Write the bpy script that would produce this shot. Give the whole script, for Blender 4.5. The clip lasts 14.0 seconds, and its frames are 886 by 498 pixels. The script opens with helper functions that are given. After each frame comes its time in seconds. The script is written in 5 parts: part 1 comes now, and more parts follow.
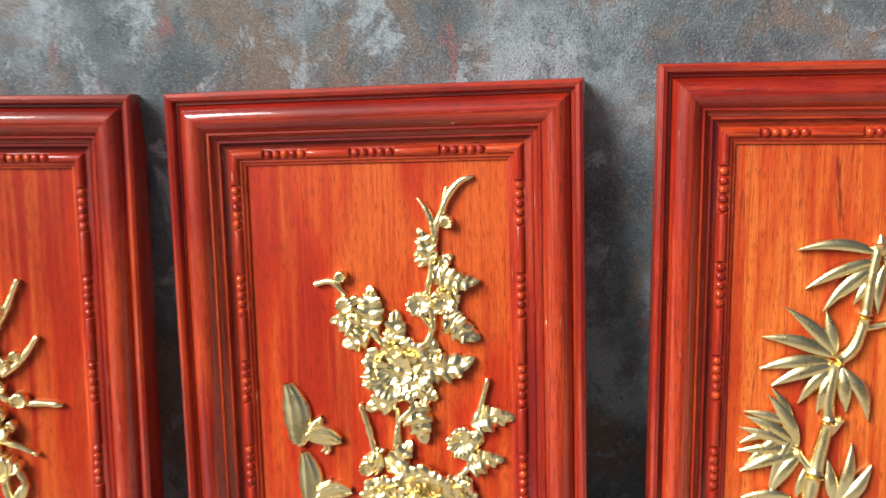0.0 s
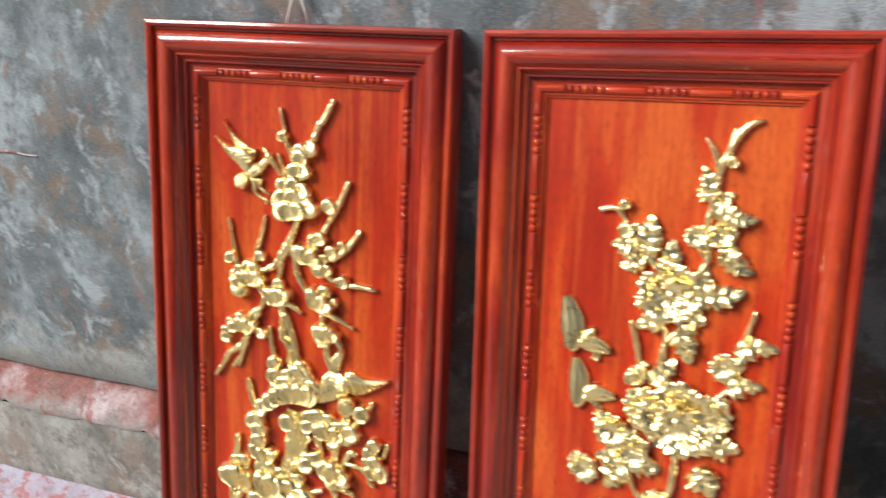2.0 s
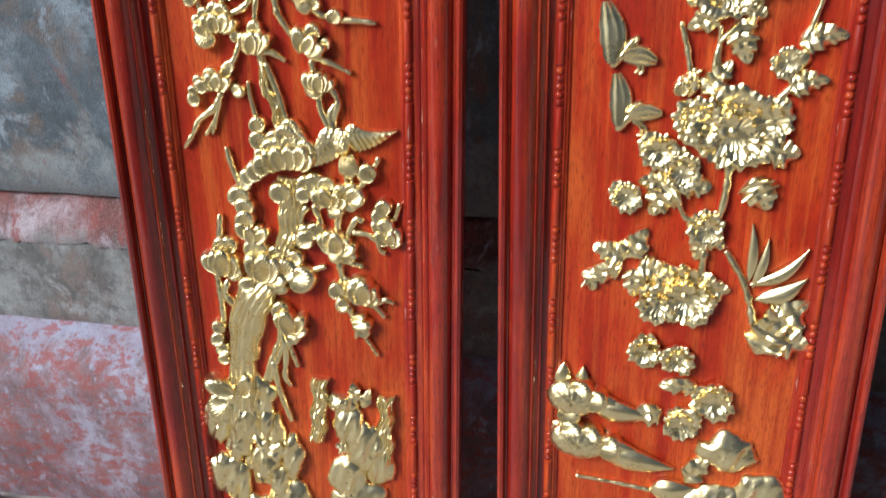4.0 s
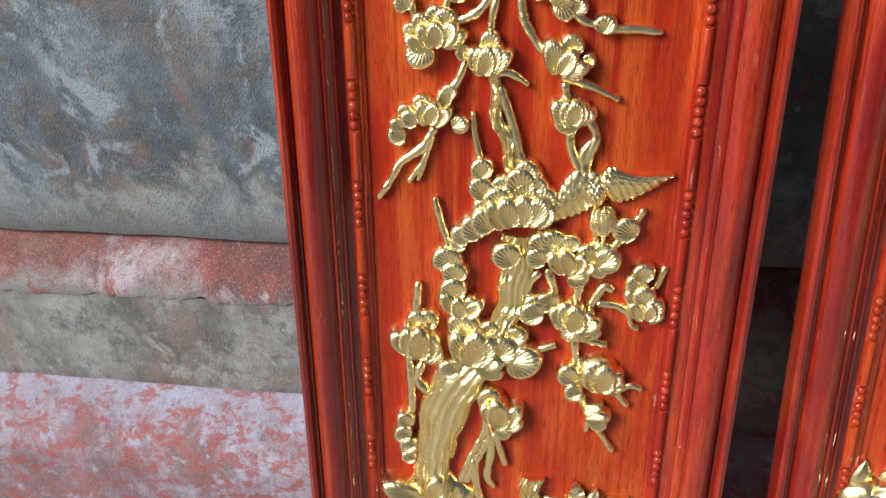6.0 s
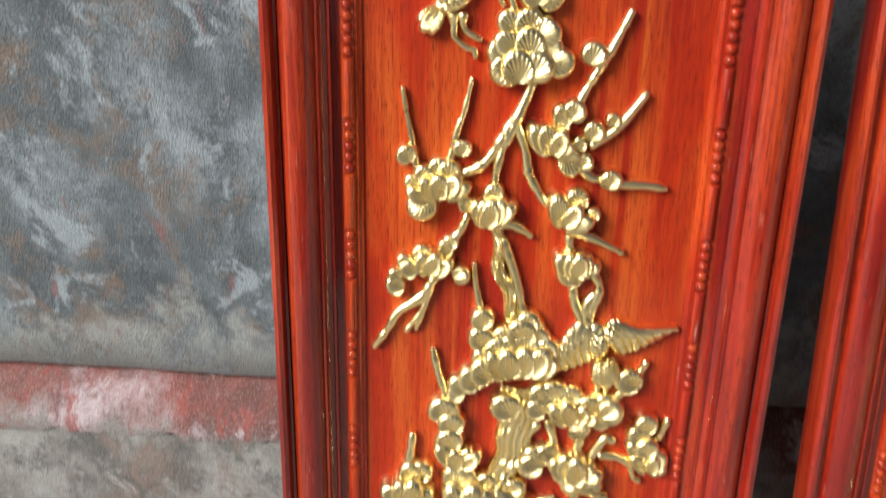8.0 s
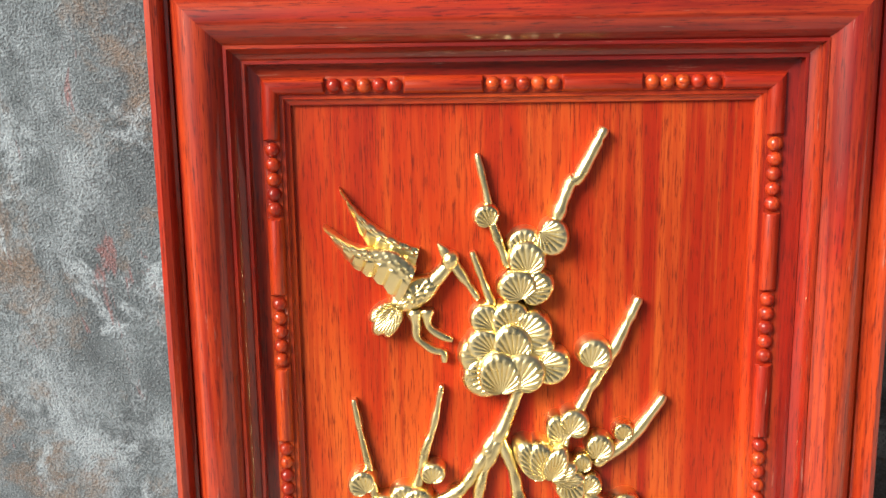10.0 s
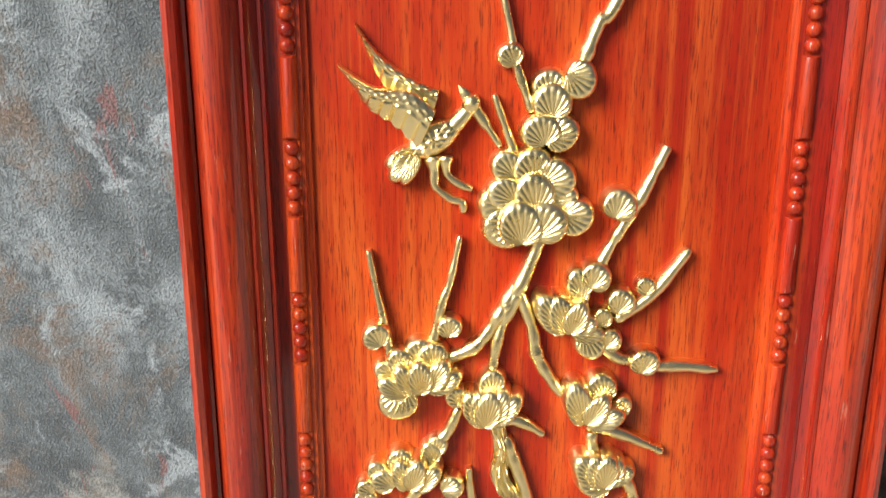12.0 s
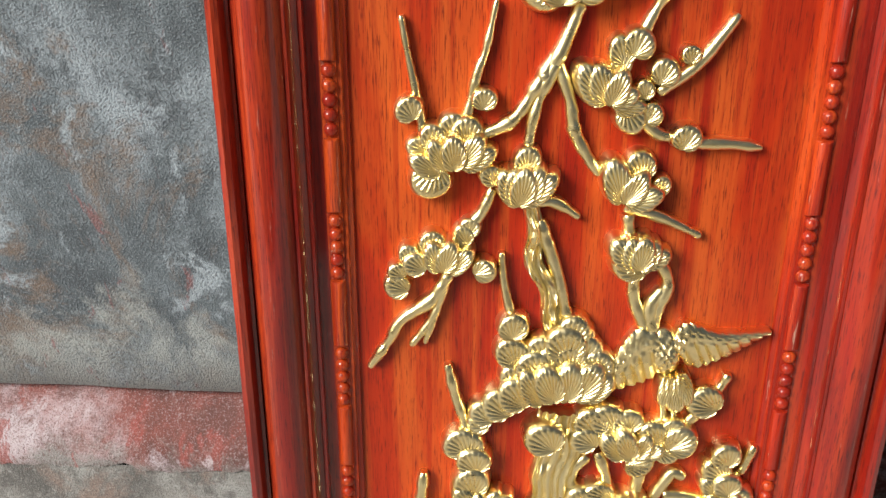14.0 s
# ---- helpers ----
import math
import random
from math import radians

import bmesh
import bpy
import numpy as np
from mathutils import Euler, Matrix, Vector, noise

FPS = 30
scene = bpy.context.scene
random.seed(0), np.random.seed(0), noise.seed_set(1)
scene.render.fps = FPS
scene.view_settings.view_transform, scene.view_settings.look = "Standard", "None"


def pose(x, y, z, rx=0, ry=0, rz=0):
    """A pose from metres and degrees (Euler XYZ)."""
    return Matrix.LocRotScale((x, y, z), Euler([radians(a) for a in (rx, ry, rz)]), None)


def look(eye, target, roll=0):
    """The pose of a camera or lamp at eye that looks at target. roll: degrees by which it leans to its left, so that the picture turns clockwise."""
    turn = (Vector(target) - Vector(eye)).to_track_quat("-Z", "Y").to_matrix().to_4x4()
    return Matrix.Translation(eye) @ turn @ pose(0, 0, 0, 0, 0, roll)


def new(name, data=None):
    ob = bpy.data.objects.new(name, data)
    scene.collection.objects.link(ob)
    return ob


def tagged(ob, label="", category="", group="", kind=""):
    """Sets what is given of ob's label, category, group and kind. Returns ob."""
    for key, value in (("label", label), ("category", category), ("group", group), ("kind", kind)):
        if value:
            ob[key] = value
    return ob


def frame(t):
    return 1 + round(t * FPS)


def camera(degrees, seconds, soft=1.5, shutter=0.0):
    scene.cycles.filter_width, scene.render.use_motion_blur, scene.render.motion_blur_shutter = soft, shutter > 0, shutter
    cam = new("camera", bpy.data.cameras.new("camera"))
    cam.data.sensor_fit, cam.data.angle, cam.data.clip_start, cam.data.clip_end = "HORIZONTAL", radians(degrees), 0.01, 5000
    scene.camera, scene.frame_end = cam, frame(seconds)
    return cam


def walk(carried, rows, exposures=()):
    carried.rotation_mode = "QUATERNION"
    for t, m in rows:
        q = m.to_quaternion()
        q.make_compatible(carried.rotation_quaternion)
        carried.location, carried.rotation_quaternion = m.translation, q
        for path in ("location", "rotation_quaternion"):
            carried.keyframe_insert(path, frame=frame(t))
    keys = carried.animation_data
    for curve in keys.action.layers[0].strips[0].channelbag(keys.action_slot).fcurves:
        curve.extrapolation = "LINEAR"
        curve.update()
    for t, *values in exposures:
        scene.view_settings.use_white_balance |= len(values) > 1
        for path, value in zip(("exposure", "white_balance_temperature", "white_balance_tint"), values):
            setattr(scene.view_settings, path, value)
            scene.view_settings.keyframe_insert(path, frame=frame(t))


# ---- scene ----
cam = camera(54.53, 14.0, soft=1.5, shutter=0.35)
# seconds, eye, turn
ROWS = [
    (0.0, 0.8953, -0.8014, 1.3142, 67.60, 2.79, 5.27),
    (0.5, 0.9579, -0.6960, 1.2984, 65.56, 3.59, 8.41),
    (1.0, 1.0057, -0.7437, 1.3158, 63.80, 3.99, 15.29),
    (1.5, 1.0020, -0.8528, 1.3457, 63.18, 3.96, 21.84),
    (2.0, 0.8642, -0.9005, 1.3531, 63.75, 4.22, 21.59),
    (2.5, 0.6801, -0.9266, 1.3296, 64.44, 6.56, 17.00),
    (3.0, 0.6633, -0.9557, 1.2949, 62.60, 5.00, 10.84),
    (3.2, 0.6839, -0.9448, 1.2771, 60.35, 3.98, 9.96),
    (5.3, 0.5576, -0.8195, 1.1116, 49.62, 3.94, 14.99),
    (5.5, 0.4944, -0.7740, 1.1237, 49.65, 4.34, 14.48),
    (6.0, 0.3695, -0.7174, 1.1509, 50.51, 4.12, 9.47),
    (6.5, 0.3440, -0.7217, 1.1602, 51.48, 2.99, 7.26),
    (7.0, 0.3472, -0.7261, 1.1627, 52.24, 3.27, 6.42),
    (7.5, 0.3382, -0.7238, 1.1638, 52.92, 3.05, 6.24),
    (8.0, 0.3204, -0.6708, 1.1854, 55.73, 1.76, 6.76),
    (8.5, 0.3102, -0.5884, 1.2071, 61.46, 2.00, 6.06),
    (9.0, 0.3164, -0.5405, 1.2097, 64.98, 2.91, 4.44),
    (9.2, 0.3160, -0.5249, 1.2147, 65.55, 3.16, 4.25),
    (11.3, 0.2996, -0.4888, 1.1994, 62.26, 2.53, 4.51),
    (11.5, 0.2974, -0.4919, 1.1891, 61.42, 2.44, 4.44),
    (12.0, 0.2961, -0.4988, 1.1688, 59.95, 2.28, 4.37),
    (12.5, 0.2920, -0.5072, 1.1461, 58.07, 2.44, 4.44),
    (13.0, 0.2849, -0.5188, 1.1236, 56.53, 2.77, 4.54),
    (13.5, 0.2852, -0.5265, 1.1053, 54.73, 3.01, 4.68),
    (14.0, 0.2826, -0.5269, 1.0973, 53.76, 2.48, 5.15),
]
# seconds, stops, kelvin, tint
EXPOSURES = ((0.0, 0.32, 6380, 10), (1.5, 0.3, 6380, 10), (2.5, 0.21, 6330, 10), (3.0, 0.05, 6180, 10), (5.3, -0.25, 5030, 10), (5.6, -0.18, 5230, 10), (6.0, -0.05, 6030, 10), (7.0, 0.02, 6380, 10), (8.0, 0.11, 6380, 10), (8.5, 0.36, 6380, 10), (9.0, 0.56, 6630, 10), (11.5, 0.51, 6730, 10), (12.5, 0.25, 6580, 10), (14.0, 0.12, 6480, 10))
walk(cam, [(t, pose(x, y, z, rx, ry, rz)) for t, x, y, z, rx, ry, rz in ROWS], EXPOSURES)

# ---- light ----
world = bpy.data.worlds.new("sky")
scene.world = world
world.use_nodes = True
sky = world.node_tree.nodes.new("ShaderNodeTexSky")
sky.sky_type, sky.sun_disc = "NISHITA", False
sky.sun_elevation, sky.sun_rotation = radians(40), radians(232)
sky.air_density, sky.dust_density, sky.ozone_density = 1.0, 5.0, 1.0
world.node_tree.links.new(sky.outputs[0], world.node_tree.nodes["Background"].inputs[0])
world.node_tree.nodes["Background"].inputs[1].default_value = 0.041
sun = new("sun", bpy.data.lights.new("sun", "SUN"))
sun.data.energy, sun.data.angle, sun.data.color = 4.6, radians(30), (1.0, 0.97, 0.92)
sun.matrix_world = look((-3.3, -2.55, 3.5), (0.0, 0.0, 0.0))


# ---- materials ----
def material(name):
    m = bpy.data.materials.new(name)
    m.use_nodes = True
    return m, m.node_tree.nodes, m.node_tree.links, m.node_tree.nodes["Principled BSDF"]


def ramp(nodes, links, source, stops):
    r = nodes.new("ShaderNodeValToRGB")
    while len(r.color_ramp.elements) < len(stops):
        r.color_ramp.elements.new(0.5)
    for e, (at, c) in zip(r.color_ramp.elements, stops):
        e.position, e.color = at, (*c, 1) if len(c) == 3 else c
    links.new(source, r.inputs[0])
    return r.outputs[0]


def noise_of(nodes, links, coord, scale, detail=4.0, rough=0.55, stretch=(1, 1, 1), distort=0.0):
    mp = nodes.new("ShaderNodeMapping")
    mp.inputs["Scale"].default_value = stretch
    links.new(coord, mp.inputs[0])
    n = nodes.new("ShaderNodeTexNoise")
    n.inputs["Scale"].default_value, n.inputs["Detail"].default_value = scale, detail
    n.inputs["Roughness"].default_value, n.inputs["Distortion"].default_value = rough, distort
    links.new(mp.outputs[0], n.inputs["Vector"])
    return n.outputs[0]


def blend(nodes, links, fac, a, b, mode="MIX"):
    m = nodes.new("ShaderNodeMix")
    m.data_type, m.blend_type = "RGBA", mode
    for value, slot in ((fac, 0), (a, 6), (b, 7)):
        if isinstance(value, (int, float)):
            m.inputs[slot].default_value = value
        elif isinstance(value, tuple):
            m.inputs[slot].default_value = (*value, 1)
        else:
            links.new(value, m.inputs[slot])
    return m.outputs[2]


def relief(nodes, links, bsdf, height, strength, distance):
    b = nodes.new("ShaderNodeBump")
    b.inputs["Strength"].default_value, b.inputs["Distance"].default_value = strength, distance
    links.new(height, b.inputs["Height"])
    links.new(b.outputs[0], bsdf.inputs["Normal"])


def lacquered_wood(name, light, mid, dark, stain, streak=0.75, cracks=0.70, coat=0.55, scuff=0.0):
    """Red lacquered timber, grain along the object's own x."""
    m, nodes, links, bsdf = material(name)
    tc, info = nodes.new("ShaderNodeTexCoord"), nodes.new("ShaderNodeObjectInfo")
    shift = nodes.new("ShaderNodeVectorMath")
    shift.operation = "ADD"
    far = nodes.new("ShaderNodeVectorMath")
    far.operation = "SCALE"
    far.inputs[0].default_value = (7.0, 3.0, 5.0)
    links.new(info.outputs["Random"], far.inputs["Scale"])
    links.new(tc.outputs["Object"], shift.inputs[0])
    links.new(far.outputs[0], shift.inputs[1])
    place = shift.outputs[0]
    broad = noise_of(nodes, links, place, 7, 3, 0.5, (0.5, 2.2, 2.2), 0.8)
    bands = noise_of(nodes, links, place, 20, 4, 0.6, (0.10, 3.2, 3.2), 0.3)
    grain = noise_of(nodes, links, place, 60, 4, 0.65, (0.12, 5, 5), 0.3)
    pores = noise_of(nodes, links, place, 170, 3, 0.65, (0.42, 7.5, 7.5))
    hair = noise_of(nodes, links, place, 110, 3, 0.6, (0.03, 8, 8), 0.2)
    flame = noise_of(nodes, links, place, 8, 4, 0.65, (0.45, 3.4, 3.4), 1.6)
    c = ramp(nodes, links, broad, ((0.33, dark), (0.47, mid), (0.64, light)))
    c = blend(nodes, links, ramp(nodes, links, bands, ((0.50, (0, 0, 0)), (0.66, (0.75, 0.75, 0.75)))), c, light)
    c = blend(nodes, links, ramp(nodes, links, bands, ((0.34, (streak, streak, streak)), (0.48, (0, 0, 0)))), c, dark)
    c = blend(nodes, links, ramp(nodes, links, grain, ((0.40, (streak, streak, streak)), (0.5, (0, 0, 0)))), c, dark)
    c = blend(nodes, links, ramp(nodes, links, pores, ((0.36, (0.8, 0.8, 0.8)), (0.46, (0, 0, 0)))), c, stain)
    c = blend(nodes, links, ramp(nodes, links, hair, ((0.55, (0, 0, 0)), (0.68, (0.22, 0.22, 0.22)))), c, light)
    c = blend(nodes, links, ramp(nodes, links, flame, ((cracks, (0, 0, 0)), (cracks + 0.04, (0.8, 0.8, 0.8)))), c, stain)
    if scuff:
        worn = noise_of(nodes, links, place, 34, 5, 0.7, (0.7, 8, 8))
        c = blend(nodes, links, ramp(nodes, links, worn, ((0.64, (0, 0, 0)), (0.70, (scuff, scuff, scuff)))), c, (0.60, 0.37, 0.27))
    links.new(c, bsdf.inputs["Base Color"])
    bsdf.inputs["Roughness"].default_value = 0.42
    bsdf.inputs["Specular IOR Level"].default_value = 0.2
    bsdf.inputs["Coat Weight"].default_value = coat
    bsdf.inputs["Coat Roughness"].default_value = 0.07
    bsdf.inputs["Coat IOR"].default_value = 1.5
    relief(nodes, links, bsdf, grain, 0.10, 0.0010)
    return m


WOOD_FIELD = lacquered_wood("lacquered field timber", (0.56, 0.103, 0.017), (0.45, 0.034, 0.006), (0.30, 0.015, 0.005), (0.12, 0.010, 0.005), 0.45, coat=0.25)
WOOD_FRAME = lacquered_wood("lacquered frame timber", (0.45, 0.052, 0.011), (0.32, 0.015, 0.006), (0.17, 0.008, 0.005), (0.08, 0.006, 0.005), 0.6, coat=1.0, scuff=0.25)
WOOD_PALE = lacquered_wood("paler lacquered field timber", (0.64, 0.17, 0.03), (0.52, 0.075, 0.012), (0.36, 0.028, 0.008), (0.12, 0.012, 0.006), 0.6, 0.62)
WOOD_BEAD = lacquered_wood("lacquered bead timber", (0.56, 0.075, 0.012), (0.42, 0.026, 0.007), (0.25, 0.013, 0.006), (0.13, 0.008, 0.005), scuff=0.7)


def gilt():
    m, nodes, links, bsdf = material("bright gold leaf")
    tc = nodes.new("ShaderNodeTexCoord")
    n = noise_of(nodes, links, tc.outputs["Object"], 55, 3, 0.6)
    fine = noise_of(nodes, links, tc.outputs["Object"], 300, 3, 0.6)
    links.new(ramp(nodes, links, n, ((0.3, (0.95, 0.76, 0.36)), (0.7, (0.985, 0.86, 0.49)))), bsdf.inputs["Base Color"])
    bsdf.inputs["Metallic"].default_value = 1.0
    links.new(ramp(nodes, links, n, ((0.3, (0.25, 0.25, 0.25)), (0.75, (0.35, 0.35, 0.35)))), bsdf.inputs["Roughness"])
    relief(nodes, links, bsdf, fine, 0.3, 0.0009)
    return m


GOLD = gilt()


def plaster(name, base, pale, dark, warm, red, specks, size=1.0, wash=None, white=0.53, run=0.5):
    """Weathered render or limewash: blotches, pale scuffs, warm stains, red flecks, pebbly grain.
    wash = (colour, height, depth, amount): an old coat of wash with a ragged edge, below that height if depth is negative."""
    m, nodes, links, bsdf = material(name)
    tc = nodes.new("ShaderNodeTexCoord")
    place = tc.outputs["Object"]
    big = noise_of(nodes, links, place, 6 * size, 8, 0.68, (1, 1, 0.7))
    mid = noise_of(nodes, links, place, 24 * size, 8, 0.74, (1, 1, 0.8))
    scuff = noise_of(nodes, links, place, 13 * size, 10, 0.72, (1.2, 1, 1.0), 0.5)
    hue = noise_of(nodes, links, place, 8 * size, 9, 0.74, (1.1, 1, 0.9), 0.4)
    spot = noise_of(nodes, links, place, 26 * size, 9, 0.72, (0.85 / run, 1, run), 0.4)
    grit = noise_of(nodes, links, place, 620, 2, 0.6)
    c = ramp(nodes, links, big, ((0.40, dark), (0.5, base), (0.62, pale)))
    c = blend(nodes, links, ramp(nodes, links, mid, ((0.40, (0.8, 0.8, 0.8)), (0.50, (0, 0, 0)))), c, dark)
    c = blend(nodes, links, ramp(nodes, links, hue, ((0.51, (0, 0, 0)), (0.60, (0.85, 0.85, 0.85)))), c, warm)
    c = blend(nodes, links, ramp(nodes, links, scuff, ((white, (0, 0, 0)), (white + 0.06, (0.95, 0.95, 0.95)))), c, pale)
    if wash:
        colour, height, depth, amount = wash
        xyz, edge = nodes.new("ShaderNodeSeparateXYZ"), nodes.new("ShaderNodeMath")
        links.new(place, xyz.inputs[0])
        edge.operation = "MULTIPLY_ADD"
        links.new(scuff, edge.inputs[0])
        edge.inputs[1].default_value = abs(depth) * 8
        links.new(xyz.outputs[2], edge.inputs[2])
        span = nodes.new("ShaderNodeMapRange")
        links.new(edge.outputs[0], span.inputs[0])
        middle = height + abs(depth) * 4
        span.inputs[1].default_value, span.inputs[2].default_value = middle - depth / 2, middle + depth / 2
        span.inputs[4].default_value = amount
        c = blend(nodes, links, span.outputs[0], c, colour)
    c = blend(nodes, links, ramp(nodes, links, spot, ((specks, (0, 0, 0)), (specks + 0.05, (0.8, 0.8, 0.8)))), c, red)
    c = blend(nodes, links, ramp(nodes, links, grit, ((0.34, (0.7, 0.7, 0.7)), (0.47, (0, 0, 0)))), c, dark)
    c = blend(nodes, links, ramp(nodes, links, grit, ((0.54, (0, 0, 0)), (0.68, (0.45, 0.45, 0.45)))), c, pale)
    links.new(c, bsdf.inputs["Base Color"])
    bsdf.inputs["Roughness"].default_value = 0.8
    add = nodes.new("ShaderNodeMath")
    add.operation = "MULTIPLY_ADD"
    links.new(mid, add.inputs[0])
    add.inputs[1].default_value = 0.22
    links.new(grit, add.inputs[2])
    relief(nodes, links, bsdf, add.outputs[0], 0.7, 0.0024)
    return m


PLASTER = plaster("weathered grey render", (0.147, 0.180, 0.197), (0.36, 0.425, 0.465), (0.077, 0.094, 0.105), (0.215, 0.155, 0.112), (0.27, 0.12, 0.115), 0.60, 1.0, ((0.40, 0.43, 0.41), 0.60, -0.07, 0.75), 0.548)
LEDGE = plaster("flaking red and white limewash", (0.24, 0.072, 0.056), (0.52, 0.45, 0.47), (0.12, 0.05, 0.042), (0.23, 0.12, 0.10), (0.30, 0.07, 0.055), 0.56, 0.75, ((0.27, 0.265, 0.25), 0.497, -0.022, 0.95), 0.55)
DADO = plaster("dirty grey cement band", (0.27, 0.27, 0.25), (0.42, 0.43, 0.41), (0.115, 0.113, 0.105), (0.27, 0.20, 0.165), (0.14, 0.11, 0.10), 0.60, 1.3, None, 0.56, 1.6)
SKIRT = plaster("lilac limewash worn through to red", (0.33, 0.25, 0.28), (0.45, 0.43, 0.51), (0.19, 0.12, 0.12), (0.34, 0.14, 0.12), (0.36, 0.08, 0.06), 0.515, 1.8, ((0.42, 0.44, 0.57), 0.308, 0.03, 0.6), 0.555, 1.2)
GROUND = plaster("dusty concrete ground", (0.40, 0.375, 0.335), (0.50, 0.47, 0.425), (0.28, 0.26, 0.225), (0.44, 0.39, 0.33), (0.36, 0.27, 0.21), 0.72)
# for the added far wall, warm and pale to brighten reflections in the gold
ADDED_WALL = plaster("warm pale added wall", (0.55, 0.49, 0.40), (0.65, 0.59, 0.50), (0.38, 0.33, 0.26), (0.38, 0.32, 0.25), (0.32, 0.23, 0.18), 0.72)


# ---- building helpers ----
def part(name, bm, mat, parent=None, label="", smooth=True):
    """Links a bmesh as one mesh object, under a thing or part."""
    me = bpy.data.meshes.new(name)
    bm.to_mesh(me)
    bm.free()
    me.materials.append(mat)
    if smooth:
        for p in me.polygons:
            p.use_smooth = True
    ob = new(name, me)
    if parent:
        ob.parent = parent
    if label:
        ob["label"] = label
    return ob


def sheet(bm, rows):
    """Quads between rows of points of equal count."""
    vs = [[bm.verts.new(p) for p in row] for row in rows]
    for a, b in zip(vs, vs[1:]):
        for n in range(len(a) - 1):
            bm.faces.new((a[n], a[n + 1], b[n + 1], b[n]))
    return vs


# ---- setting ----
WALL_X0, WALL_X1 = -2.6, 4.2
SEAM_Z, SEAM_END = 0.955, -0.183


def wall_strip(name, profile, steps, rough, mat, label, cell=0.03, ragged=0.0):
    """A stretch of the wall's section, drawn along x with an uneven surface."""
    bm = bmesh.new()
    pts = []
    for (y0, z0), (y1, z1) in zip(profile, profile[1:]):
        n = max(1, round(math.hypot(y1 - y0, z1 - z0) / steps))
        pts += [(y0 + (y1 - y0) * k / n, z0 + (z1 - z0) * k / n) for k in range(n)]
    pts.append(profile[-1])
    rows = []
    count = round((WALL_X1 - WALL_X0) / cell)
    for i in range(count + 1):
        x = WALL_X0 + (WALL_X1 - WALL_X0) * i / count
        row = []
        for y, z in pts:
            d = noise.noise((x * 9, y * 9, z * 9)) * rough + noise.noise((x * 31, y * 31, z * 31 + 5)) * rough * 0.5
            e = noise.noise((x * 14, 3.3, y * 20)) * rough
            foot = max(0.0, 1 - (z - profile[-1][1]) / 0.018) * ragged
            chip = foot * (noise.noise((x * 23, 1.7, 4.1)) + 0.7 * noise.noise((x * 70, 2.7, 0.4)))
            row.append((x, y - d + 0.5 * abs(chip), z + e + chip))
        rows.append(row)
    sheet(bm, rows)
    bmesh.ops.recalc_face_normals(bm, faces=bm.faces)
    ob = part(name, bm, mat)
    return tagged(ob, label, "wall", kind="structure")


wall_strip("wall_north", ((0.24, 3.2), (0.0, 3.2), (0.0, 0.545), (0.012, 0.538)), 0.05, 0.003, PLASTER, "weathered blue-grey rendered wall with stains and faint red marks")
wall_strip("wall_ledge", ((0.02, 0.540), (-0.004, 0.536), (-0.036, 0.506), (-0.044, 0.496), (-0.044, 0.484)), 0.012, 0.004, LEDGE, "sloping ledge with flaking red and white paint", 0.008, 0.012)
wall_strip("wall_band", ((-0.040, 0.486), (-0.043, 0.47), (-0.050, 0.34), (-0.046, 0.332)), 0.015, 0.003, DADO, "dirty grey cement band along the foot of the wall", 0.015)
wall_strip("wall_skirting", ((-0.042, 0.336), (-0.054, 0.331), (-0.085, 0.312), (-0.12, 0.275), (-0.14, 0.15), (-0.15, 0.0), (-0.15, -0.03)), 0.02, 0.005, SKIRT, "lilac limewashed skirting worn through to red", 0.02)

# an old plaster joint, faintly red, running in from the far end of the wall
bm = bmesh.new()
rows = []
for i in range(181):
    x = WALL_X0 + (SEAM_END - WALL_X0) * i / 180
    z = SEAM_Z + 0.004 * noise.noise((x * 6, 2.0, 0.5)) + 0.003 * noise.noise((x * 30, 5.0, 0.5))
    tall = (0.005 + 0.005 * noise.noise((x * 14, 0.0, 8.0))) * min(1.0, (SEAM_END - x) * 6 + 0.1)
    rows.append([(x, y, z + k * tall) for y, k in ((0.004, 1.3), (-0.0014, 0.8), (-0.0024, 0.2), (-0.0018, -0.4), (0.004, -0.9))])
sheet(bm, rows)
bmesh.ops.recalc_face_normals(bm, faces=bm.faces)
tagged(part("wall_joint", bm, LEDGE), "thin old joint in the render with traces of red paint", "wall", kind="structure")

# unseen wall added behind the camera, for the gold to reflect below the sky
bm = bmesh.new()
for y in (-8.0, -8.2):
    sheet(bm, [[(-18 + 4 * i, y, 2.2 * j / 4) for i in range(10)] for j in range(5)])
sheet(bm, [[(-18 + 4 * i, y, 2.2) for i in range(10)] for y in (-8.0, -8.2)])
bmesh.ops.recalc_face_normals(bm, faces=bm.faces)
tagged(part("reflection_wall", bm, ADDED_WALL), "plain pale wall added out of view for the gold to reflect", "wall", kind="structure")

bm = bmesh.new()
sheet(bm, [[(-60 + 120 * i / 40, -80 + 80.3 * j / 40, 0) for i in range(41)] for j in range(41)])
bmesh.ops.recalc_face_normals(bm, faces=bm.faces)
tagged(part("ground", bm, GROUND), "dusty grey concrete ground at the foot of the wall", "ground", kind="structure")


# ---- the panels ----
PANEL_W, PANEL_H = 0.40, 1.19
